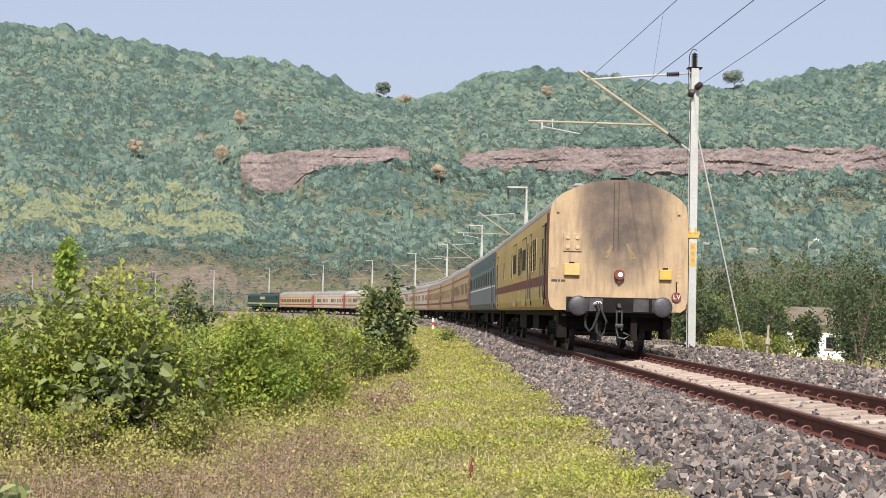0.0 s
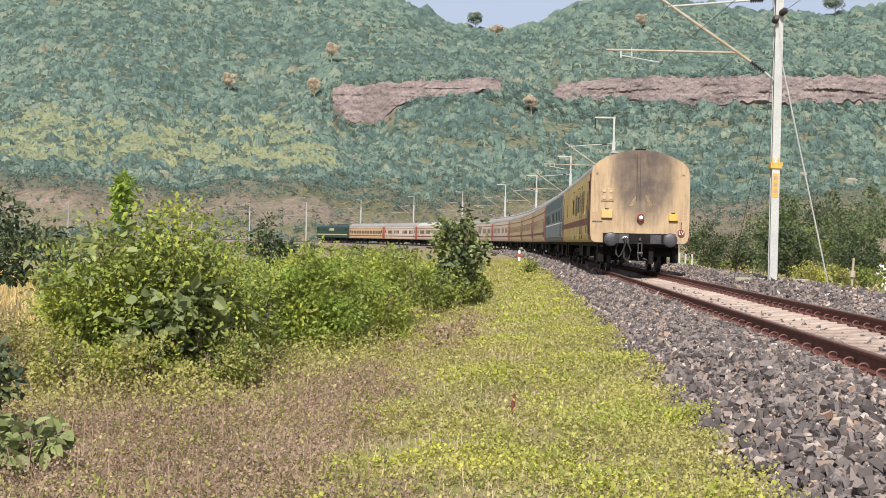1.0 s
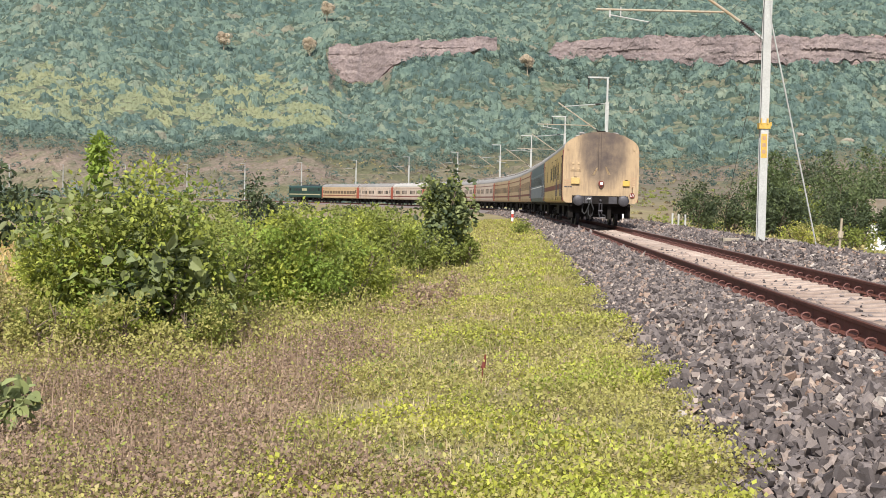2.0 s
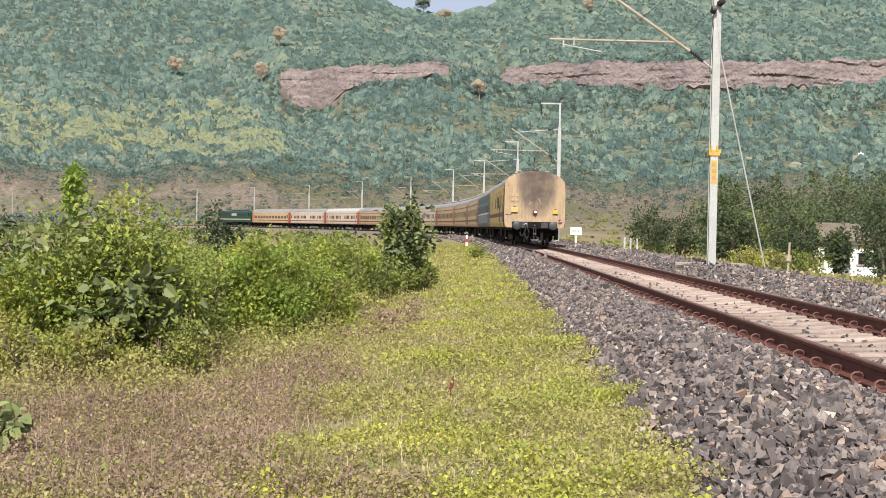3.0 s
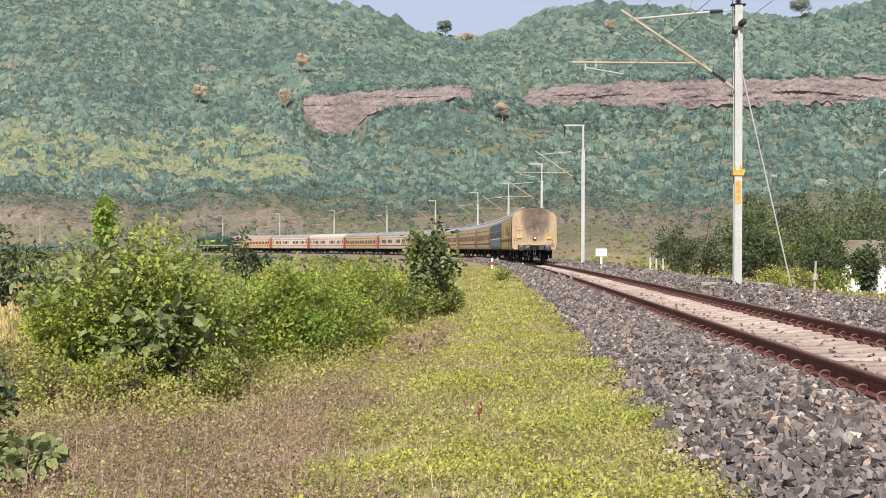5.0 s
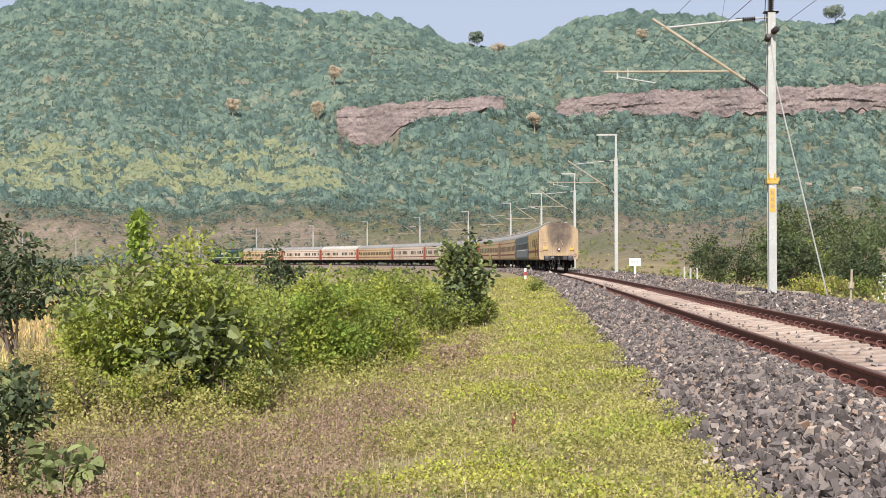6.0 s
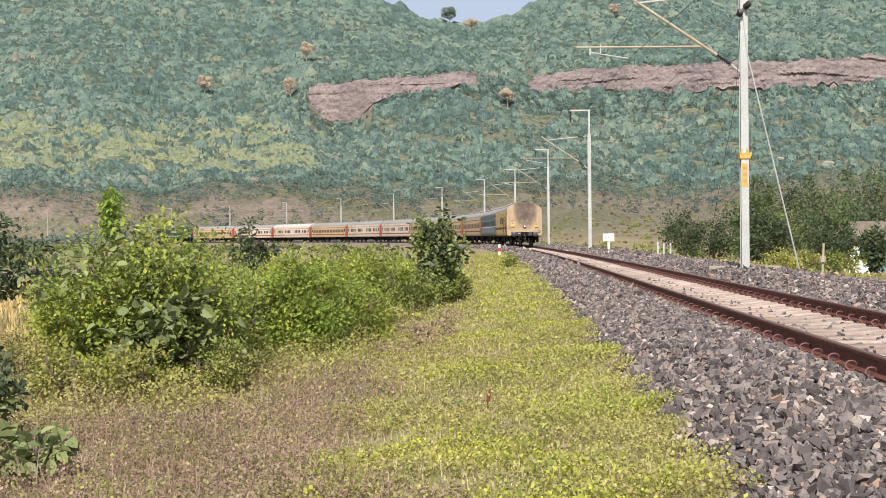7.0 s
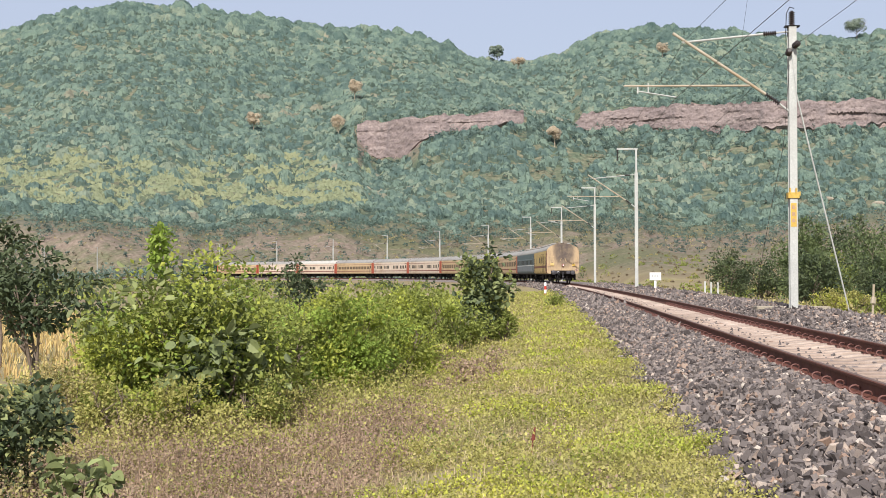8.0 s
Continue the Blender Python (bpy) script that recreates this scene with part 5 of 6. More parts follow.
rng = np.random.default_rng(31)
azimuth_of = lambda x, y: np.degrees(np.arctan2(x - EYE_X, y - EYE_Y))
in_view = lambda x, y: (np.abs(np.degrees(np.arctan2(x - EYE_X, y - EYE_Y))) < 25)
scrub("meadow_scrub", rng, 420, (-60, -6, 32, 110), 0.8, "mid", "low green scrub of the meadow", 0.2, 60, lambda x, y: in_view(x, y) & (azimuth_of(x, y) > -14))
scrub("meadow_scrub", rng, 260, (-45, -6, 34, 110), 0.75, "bright", "low bright green scrub of the meadow", 0.2, 60, lambda x, y: in_view(x, y) & (azimuth_of(x, y) > -14))
scrub("field_scrub", rng, 700, (-190, 10, 110, 400), 1.4, "mid", "green scrub in the fields within the curve", 0.45, 45, in_view)
scrub("field_scrub", rng, 260, (-190, 10, 150, 400), 1.6, "dark", "dark scrub in the fields within the curve", 0.5, 45, in_view)
scrub("slope_scrub", rng, 900, (6, 200, 110, 420), 0.6, "bank_dry", "dry brown scrub on the open slope", 0.35, 28, in_view)
scrub("slope_scrub", rng, 700, (5, 190, 75, 400), 0.6, "dull", "dry olive scrub on the open slope", 0.35, 30, in_view)
scrub("slope_scrub", rng, 260, (8, 190, 110, 400), 1.5, "mid", "green scrub on the open slope", 0.45, 40, in_view)

# ripe paddy
n = 30000
px, py = rng.uniform(-46, -10.5, n), rng.uniform(29, 78, n)
keep = (off_line(px, py) < -10.5) & (np.abs(py - 47) > 0.7) & (azimuth_of(px, py) < -14)
px, py = px[keep], py[keep]
stuff("paddy_field", blade_arrays(rng, np.stack([px, py, ground_z(px, py) - 0.02], -1), 0.4 * rng.uniform(0.7, 1.1, len(px)), 0.04), L["paddy"], "ripe golden paddy beyond the bushes", "crop")


# weeds and grass of the verge
def weed_patch(name, rng, n, x0, x1, y0, y1, tall, leaf, per, mat, label, ok):
    x, y = rng.uniform(x0, x1, n), rng.uniform(y0, y1, n)
    keep = ok(x, y)
    x, y = x[keep], y[keep]
    n = len(x)
    at = np.stack([x, y, ground_z(x, y)], -1)
    h = tall * rng.uniform(0.4, 1.1, n) * (0.8 + 0.55 * lattice(x / 0.45, y / 0.6, 11) + 0.3 * lattice(x / 1.3, y / 1.8, 12))
    f = rng.uniform(0.1, 1, (n, per))
    p = at[:, None] + np.stack([rng.normal(size=(n, per)) * 0.22 * tall, rng.normal(size=(n, per)) * 0.22 * tall, f * h[:, None]], -1)
    d = unit(rng.normal(size=(n, per, 3)) + np.array([0, 0, 0.6]))
    return stuff(name, flat_leaves(rng, p.reshape(-1, 3), d.reshape(-1, 3), leaf * 1.1, 0.7), L[mat], label, "weeds")


def wave(x, y, size, shift=0.0):
    return rough_noise(x + shift, y - shift * 0.7, size)


edge = lambda x, y: off_line(x, y) < -2.55 + 0.22 * wave(x, y, 0.7)
dry = lambda x, y: (x < -4.35 + 0.6 * wave(x, y, 1.2) + 0.35 * wave(x, y, 0.35) - 0.06 * (y - 12)) & (y < 19) & (wave(x, y, 0.9, 17) > -0.62)
for y0, y1, k, leaf in ((9.3, 16, 1.0, 0.026), (16, 27, 0.5, 0.035), (27, 48, 0.2, 0.05), (48, 110, 0.08, 0.075)):
    area = (y1 - y0) * 6
    tall = 0.13 + leaf
    weed_patch("yellow_weeds", rng, int(area * 190 * k), -7.6, -1.6, y0, y1, tall, leaf, 11, "weed", "yellow-green weeds on the verge", lambda x, y: edge(x, y) & (wave(x, y, 0.8, 9) > -0.3) & (~dry(x, y) | (wave(x, y, 0.5, 3) > 0.3)))
    weed_patch("lime_weeds", rng, int(area * 260 * k), -7.6, -1.6, y0, y1, tall * 1.05, leaf * 1.1, 9, "lime", "lime-green leafy weeds on the verge", lambda x, y: edge(x, y) & ~dry(x, y) & (wave(x, y, 0.9, 7) > 0.3))
    weed_patch("olive_weeds", rng, int(area * 95 * k), -9.5, -1.8, y0, y1, tall * 1.1, leaf, 9, "dull", "olive weeds on the verge", lambda x, y: edge(x, y) & (wave(x, y, 0.6, 13) > -0.2))
weed_patch("dry_weeds", rng, 10500, -9.2, -3.2, 9.3, 20, 0.36, 0.023, 13, "brown", "brown dry weeds on the verge", dry)
weed_patch("dry_weeds", rng, 900, -5.6, -3.9, 21, 28, 0.3, 0.05, 12, "brown", "brown dry weeds on the verge", lambda x, y: wave(x, y, 0.8, 2) > 0.35)
weed_patch("leafy_weeds", rng, 2900, -9.5, -5.0, 14.5, 21, 0.45, 0.036, 15, "weed", "yellow-green leafy undergrowth round the bushes", lambda x, y: (x < -5.2 - 0.25 * (17 - y)) & (wave(x, y, 0.7, 5) > -0.5))
weed_patch("leafy_weeds", rng, 1500, -11, -7, 11, 18.5, 0.4, 0.034, 15, "dull", "olive undergrowth at the field's edge", lambda x, y: x < -6)
weed_patch("leafy_weeds", rng, 900, -15, -9, 17, 29, 0.2, 0.05, 9, "weed", "low yellow grass at the field's edge", lambda x, y: x < -8)
tall_ok = lambda x, y: edge(x, y) & (off_line(x, y) < -3.0) & (wave(x, y, 1.1, 31) > 0.0)
weed_patch("tall_weeds", rng, 1500, -9, -2.4, 9.5, 24, 0.46, 0.028, 15, "weed", "taller yellow-green weed plants", tall_ok)
weed_patch("tall_weeds", rng, 900, -9, -2.6, 9.5, 24, 0.42, 0.024, 15, "brown", "taller brown dry weed plants", tall_ok)
weed_patch("tall_weeds", rng, 900, -9, -2.6, 9.5, 30, 0.38, 0.032, 13, "mid", "taller green weed plants", tall_ok)
n = 2500
gx, gy = rng.uniform(-9, -3.2, n), rng.uniform(9.3, 20, n)
keep = dry(gx, gy)
stuff("dry_stalks", blade_arrays(rng, np.stack([gx[keep], gy[keep], ground_z(gx[keep], gy[keep])], -1), 0.36, 0.008), L["brown"], "brown dry stalks among the weeds", "weeds")
n = 26000
gx, gy = rng.uniform(-7, -2.0, n), rng.uniform(9.3, 70, n)
keep = edge(gx, gy) & ((gy > 26) | (wave(gx, gy, 0.8, 9) < 0.0) | (wave(gx, gy, 0.8, 21) > 0.35))
stuff("dry_grass", blade_arrays(rng, np.stack([gx[keep], gy[keep], ground_z(gx[keep], gy[keep])], -1), 0.15, 0.008), L["straw"], "dry straw-coloured grass blades", "grass")

# the far verge on the other side
for k, (mat, tall, n) in enumerate((("weed", 0.32, 700), ("dull", 0.34, 900), ("mid", 0.3, 500))):
    weed_patch("far_verge_weeds", rng, n, 4.6, 16, 30, 62, tall, 0.10, 10, mat, "yellow-green weeds beyond the track", lambda x, y: (off_line(x, y) > 4.3 + 0.4 * wave(x, y, 2.0, k)) & (wave(x, y, 3.0, 5 + k) > -0.3))
bush("bush", 5.2, 40.8, 0.55, 0.75, 520, 0.09, "weed", "yellow-green bush beside the mast", seed=90, mats=(("lime", 0.5, 1.0),))
bush("bush", 6.2, 41.6, 0.7, 0.85, 520, 0.10, "weed", "yellow-green bush near the guy rod", seed=91, mats=(("mid", 0.6, 1.0),))
bush("bush", 7.4, 43.0, 0.8, 1.0, 520, 0.11, "mid", "green bush near the guy rod", seed=92)
for n, (x, y, r, h, mat, label) in enumerate([
        (10.4, 98, 2.0, 3.4, "dark", "dark rounded shrub beyond the track"), (13.2, 100, 2.4, 3.6, "dark", "dark rounded shrub beyond the track"), (12.6, 82, 1.7, 3.4, "grove", "bright rounded shrub beyond the track"),
        (14.4, 84, 1.6, 3.2, "mid", "bright rounded shrub beyond the track"), (16.2, 80, 2.2, 5.0, "grove", "leafy tree beyond the track"), (11.0, 72, 1.5, 3.0, "dark", "dark leafy shrub beyond the track"),
        (17.6, 76, 1.8, 4.2, "dark", "dark tree beside the white house"), (13.0, 52, 1.6, 5.0, "dark", "dark leafy tree near the track"), (15.4, 54, 1.9, 4.2, "dark", "leafy tree near the track"),
        (20.5, 92, 2.6, 4.5, "grove", "leafy tree behind the white house"), (24, 100, 3.0, 5.0, "dark", "dark tree behind the white house"), (15.6, 58, 1.9, 3.6, "dark", "dark leafy tree near the track"), (19, 114, 3.0, 6.5, "grove", "tall leafy tree behind the shrubs"), (24, 120, 3.6, 8.0, "dark", "tall dark tree behind the shrubs"), (30, 122, 3.8, 8.5, "grove", "tall leafy tree behind the shrubs"), (36, 126, 4.0, 9.0, "dark", "tall dark tree behind the shrubs"), (41, 120, 3.6, 8.0, "grove", "tall leafy tree behind the shrubs"), (27, 100, 3.0, 6.5, "dark", "dark tree behind the white house"), (21.5, 78, 2.2, 5.4, "dark", "dark tree beside the shed"), (12.2, 64, 1.2, 2.7, "dark", "dark shrub before the white house"), (15.1, 66, 0.6, 2.4, "dark", "dark shrub before the white house"), (17.3, 66, 1.1, 2.9, "dark", "dark shrub before the white house"), (13.9, 68, 0.9, 3.3, "grove", "leafy shrub overhanging the white house")]):
    bush("roadside_tree", x, y, r, h, 1350, 0.17 if y < 65 else 0.25 if y < 105 else 0.4, mat, label, "tree", low=0.05, stems=3, seed=60 + n, trunk=0.06, lumps=34, group="trees beyond the track", mats=(("grove", 0.3, 0.8),))

near_rng = np.random.default_rng(41)
weed_patch("yellow_weeds", near_rng, 3000, -6.6, -1.9, 6.9, 9.6, 0.26, 0.026, 9, "weed", "yellow-green weeds on the verge", edge)
weed_patch("lime_weeds", near_rng, 2200, -4.4, -1.9, 6.9, 9.6, 0.28, 0.03, 9, "lime", "lime-green leafy weeds on the verge", lambda x, y: edge(x, y) & (wave(x, y, 0.9, 7) > 0.0))
weed_patch("dry_weeds", near_rng, 1800, -7.2, -3.4, 6.9, 9.6, 0.34, 0.025, 13, "brown", "brown dry weeds on the verge", lambda x, y: wave(x, y, 0.8, 2) > -0.4)
weed_patch("olive_weeds", near_rng, 1500, -7.2, -2.0, 6.9, 9.6, 0.3, 0.026, 9, "dull", "olive weeds on the verge", edge)

# ---- forest of the hills ----


def hill_xy(rng, n, az0, az1, r0, r1):
    az, r = np.radians(rng.uniform(az0, az1, n)), rng.uniform(r0, r1, n)
    return EYE_X + r * np.sin(az), EYE_Y + r * np.cos(az)


def steepness(x, y):
    return np.hypot(ground_z(x + 3, y) - ground_z(x - 3, y), ground_z(x, y + 3) - ground_z(x, y - 3)) / 6


def ledge(x, y):
    """Open strip at the foot of the smaller rock face."""
    az, r = np.degrees(np.arctan2(x - EYE_X, y - EYE_Y)), np.hypot(x - EYE_X, y - EYE_Y)
    foot = 700 + 16 * np.sin(az * 0.45) + 4 * np.sin(az * 1.7 + 1)
    return (az > -8.1) & (az < -0.6) & (r > foot - np.where(az < -5.4, 9, 3)) & (r < foot + 8)


def forest(name, rng, n, zone, size, mat, label, chips=40, leaf=0.85, ok=None, tall=1.0, steep=0.85):
    """Trees past counting: each a flat-topped heap of leaf clumps in tiers over a dark inside."""
    x, y = hill_xy(rng, n, *zone)
    keep = steepness(x, y) < steep
    if steep < 1:
        keep &= ~ledge(x, y)
    if ok is not None:
        keep &= ok(x, y)
    x, y = x[keep], y[keep]
    n = len(x)
    r = size * rng.uniform(0.5, 1.3, n) * np.where(rng.uniform(size=n) < 0.08, 1.45, 1)
    h = r * rng.uniform(0.6, 1.15, n) * tall
    c = np.stack([x, y, ground_z(x, y) + h * 0.85], -1)
    lumps = 8
    lump = unit(rng.normal(size=(n, lumps, 3)) * np.array([1, 1, 0.8]) + np.array([0, -0.15, 0.35])) * rng.uniform(0.35, 0.72, (n, lumps, 1))
    k = rng.integers(0, lumps, (n, chips))
    d = unit(rng.normal(size=(n, chips, 3)) + np.array([0, -0.15, 0.55])) * rng.uniform(0.75, 1.0, (n, chips, 1)) * np.array([0.40, 0.40, 0.26])
    at = c[:, None] + (np.take_along_axis(lump, k[..., None], 1) + d) * np.stack([r, r, h], -1)[:, None]
    v1, f1 = chip_arrays(rng, at.reshape(-1, 3), leaf * np.repeat(np.sqrt(r / size), chips), (d * np.array([1, 1, 1.6]) + np.array([0, 0, 0.12])).reshape(-1, 3))
    loose = stuff(name, (v1, f1), L[mat], label, "forest")
    return loose


rng = np.random.default_rng(77)
WIDE = (-24.5, 21.5)


def elevation(x, y):
    return np.degrees(np.arctan2(ground_z(x, y) - 1, np.hypot(x - EYE_X, y - EYE_Y)))


def azimuth(x, y):
    return np.degrees(np.arctan2(x - EYE_X, y - EYE_Y))


glade = lambda x, y: (azimuth(x, y) < -8.5 + 1.6 * wave(x, y, 30) + 0.9 * wave(x, y, 8, 2)) & (elevation(x, y) > 2.9 + 0.35 * wave(x, y, 25) + 0.3 * wave(x, y, 7)) & (elevation(x, y) < 4.8 + 0.4 * wave(x, y, 40, 9) + 0.4 * wave(x, y, 9, 5))
clearing = lambda x, y: (azimuth(x, y) > -6) & (elevation(x, y) < 5.6) & (wave(x, y, 26, 6) + 0.7 * wave(x, y, 9, 2) > 0.38)


CLASSES = ("hill_gap_shade", "hill_dark", "hill_mid", "hill_pale", "hill_yellow", "hill_dry")


def tree_field(rng, n, az0, az1, r0, r1):
    """Trees of the wood: azimuth, distance, crown radius, height and kind."""
    az, r = rng.uniform(az0, az1, n), np.sqrt(rng.uniform(r0 * r0, r1 * r1, n))
    x, y = EYE_X + r * np.sin(np.radians(az)), EYE_Y + r * np.cos(np.radians(az))
    keep = ~clearing(x, y) | (rng.uniform(size=n) < 0.16)
    az, r, x, y = az[keep], r[keep], x[keep], y[keep]
    n = len(az)
    size = rng.uniform(1.05, 2.6, n) * np.where(rng.uniform(size=n) < 0.1, 1.6, 1) * np.where(r > 930, 1.55, 1)
    tall = size * rng.uniform(0.5, 1.0, n)
    pick = rng.uniform(size=n) + 0.34 * wave(x, y, 40, 3) + 0.22 * wave(x, y, 15, 8)
    kind = np.select([pick < 0.38, pick < 0.88, pick < 1.14], [1, 2, 3], 5)
    young = glade(x, y) & (rng.uniform(size=n) < 0.74)
    size, tall, kind = np.where(young, size * 0.62, size), np.where(young, tall * 0.6, tall), np.where(young, 4, kind)
    return az, r, size, tall, kind


def build_canopy():
    """The closed wood of the hills: domed crowns side by side, and loose leaf clumps over them."""
    rng = np.random.default_rng(77)
    az = np.arange(*WIDE, 0.079)
    r = np.arange(548, 972, 0.95)
    A, R = np.meshgrid(np.radians(az), r, indexing="ij")
    X, Y = EYE_X + R * np.sin(A), EYE_Y + R * np.cos(A)
    G = ground_z(X, Y)
    slope = np.hypot(*np.gradient(G, 1.05, 0.95))
    bare = (slope > 0.95) | ledge(X, Y)
    # Kind 0 is the floor between crowns, in the painted gap shade.
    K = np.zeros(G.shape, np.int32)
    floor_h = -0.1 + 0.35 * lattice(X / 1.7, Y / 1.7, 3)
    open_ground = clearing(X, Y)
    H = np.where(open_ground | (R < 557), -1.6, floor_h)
    K = np.where(glade(X, Y) & (R >= 557) & (lattice(X / 9, Y / 9, 4) > -0.25), 4, K)
    H = np.where(K == 4, H + 0.3, H)
    for a, q, size, tall, kind in zip(*tree_field(rng, 21000, WIDE[0] + 0.4, WIDE[1] - 0.4, 552, 968)):
        ca, cr = (a - WIDE[0]) / 0.079, (q - 548) / 0.95
        wa, wr = int(size / 1.05) + 2, int(size / 0.95) + 2
        i0, i1, j0, j1 = max(int(ca) - wa, 0), int(ca) + wa + 1, max(int(cr) - wr, 0), int(cr) + wr + 1
        du = (np.arange(i0, min(i1, len(az))) - ca)[:, None] * q * 0.001379
        dv = (np.arange(j0, min(j1, len(r))) - cr)[None] * 0.95
        turn = np.arctan2(dv, du) + a
        d = np.hypot(du, dv) / (size * (1 + 0.16 * np.sin(turn * 3 + q) + 0.1 * np.sin(turn * 5 + 2 * q)))
        dome = tall * (1.0 - np.clip(d, 0, 1) ** 2.2) + 0.25 * tall
        block = H[i0:i1, j0:j1]
        over = (d < 1) & (dome > block)
        H[i0:i1, j0:j1] = np.where(over, dome, block)
        K[i0:i1, j0:j1] = np.where(over, kind, K[i0:i1, j0:j1])
    lumpy = 0.6 * lattice(X / 2.3, Y / 2.3, 5) + 0.55 * lattice(X / 1.1, Y / 1.1, 9)
    H = np.where(bare, -1.8, H + lumpy * (K > 0))
    P = np.stack([X, Y, G + H], -1) + rng.uniform(-0.42, 0.42, (*G.shape, 3)) * (K > 0)[..., None]
    na, nr = G.shape
    i, j = np.meshgrid(np.arange(na - 1), np.arange(nr - 1), indexing="ij")
    shown = (H[:-1, :-1] > -1.5) | (H[1:, 1:] > -1.5) | (H[:-1, 1:] > -1.5) | (H[1:, :-1] > -1.5)
    i, j = i[shown], j[shown]
    quads = np.stack([i * nr + j, i * nr + j + 1, (i + 1) * nr + j + 1, (i + 1) * nr + j], -1)
    me = raw_mesh("forest_canopy", P.reshape(-1, 3), 4, quads[:, ::-1])
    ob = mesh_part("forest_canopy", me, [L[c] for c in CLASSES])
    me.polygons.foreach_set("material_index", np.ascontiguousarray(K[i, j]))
    tagged(ob, "closed green canopy of trees covering the hills", "forest", kind="stuff")
    nx = np.gradient(P[..., 2], 1.05, axis=0)
    ny = np.gradient(P[..., 2], 0.95, axis=1)
    area = np.sqrt(1 + nx[:-1, :-1] ** 2 + ny[:-1, :-1] ** 2) * (K[:-1, :-1] > 0)
    chance = (area / area.sum()).ravel()
    pick = rng.choice(chance.size, 225000, p=chance)
    pi, pj = pick // (nr - 1), pick % (nr - 1)
    f, g = rng.uniform(size=(2, len(pick), 1))
    at = P[pi, pj] * (1 - f) * (1 - g) + P[pi + 1, pj] * f * (1 - g) + P[pi, pj + 1] * (1 - f) * g + P[pi + 1, pj + 1] * f * g
    east = np.stack([np.cos(A), -np.sin(A), 0 * A], -1)[pi, pj]
    north = np.stack([np.sin(A), np.cos(A), 0 * A], -1)[pi, pj]
    out = unit(np.array([0, 0, 1.0]) - east * nx[pi, pj][:, None] - north * ny[pi, pj][:, None])
    at = at + out * rng.uniform(0.0, 0.55, (len(pick), 1))
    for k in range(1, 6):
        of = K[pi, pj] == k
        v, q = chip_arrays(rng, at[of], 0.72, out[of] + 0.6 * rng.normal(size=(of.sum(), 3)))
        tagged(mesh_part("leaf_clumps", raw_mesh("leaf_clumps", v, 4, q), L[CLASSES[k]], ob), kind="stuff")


build_canopy()
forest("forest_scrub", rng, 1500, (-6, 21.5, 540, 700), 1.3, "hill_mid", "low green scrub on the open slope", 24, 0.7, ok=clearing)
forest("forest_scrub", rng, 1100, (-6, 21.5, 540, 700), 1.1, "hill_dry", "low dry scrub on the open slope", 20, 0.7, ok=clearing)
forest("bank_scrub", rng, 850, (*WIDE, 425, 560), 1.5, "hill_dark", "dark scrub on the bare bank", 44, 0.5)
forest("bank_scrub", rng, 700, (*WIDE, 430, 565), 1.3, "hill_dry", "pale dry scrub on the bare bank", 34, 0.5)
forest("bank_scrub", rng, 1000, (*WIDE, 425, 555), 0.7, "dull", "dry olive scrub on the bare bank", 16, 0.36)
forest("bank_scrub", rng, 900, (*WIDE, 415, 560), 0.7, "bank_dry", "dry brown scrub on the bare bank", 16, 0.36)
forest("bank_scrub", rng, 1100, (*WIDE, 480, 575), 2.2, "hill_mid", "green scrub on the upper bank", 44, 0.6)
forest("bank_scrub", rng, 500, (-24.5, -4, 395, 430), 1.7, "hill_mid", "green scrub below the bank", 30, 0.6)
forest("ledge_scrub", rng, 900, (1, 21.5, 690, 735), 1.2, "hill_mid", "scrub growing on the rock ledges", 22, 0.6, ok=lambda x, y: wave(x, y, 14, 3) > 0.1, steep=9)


def rock_material():
    m, nt, b = nodes_of("banded_sandstone", 0.95, 0, 0.1)

    def streak(sx, sz, detail, rough):
        mp = nt.nodes.new("ShaderNodeMapping")
        mp.inputs["Scale"].default_value = (sx, sx, sz)
        tc = nt.nodes.new("ShaderNodeTexCoord")
        nt.links.new(tc.outputs["Object"], mp.inputs[0])
        n = nt.nodes.new("ShaderNodeTexNoise")
        n.inputs["Scale"].default_value, n.inputs["Detail"].default_value, n.inputs["Roughness"].default_value = 1.0, detail, rough
        nt.links.new(mp.outputs[0], n.inputs["Vector"])
        return n.outputs[0]
    col = ramp(nt, streak(0.05, 0.35, 8, 0.65), [(0.3, (0.165, 0.135, 0.132)), (0.5, (0.225, 0.182, 0.172)), (0.7, (0.30, 0.25, 0.23))]).outputs[0]
    seep = ramp(nt, streak(0.28, 0.035, 6, 0.6), [(0.5, (0, 0, 0)), (0.72, (0.75, 0.75, 0.75))]).outputs[0]
    col = blend(nt, seep, col, (0.165, 0.14, 0.14))
    fine = streak(0.9, 0.9, 6, 0.7)
    col = blend(nt, 0.6, col, ramp(nt, fine, [(0.35, (0.3, 0.3, 0.3)), (0.65, (0.68, 0.68, 0.68))]).outputs[0], 'OVERLAY')
    nt.links.new(col, b.inputs["Base Color"])
    bump(nt, b, fine, 0.6, 0.5)
    return m


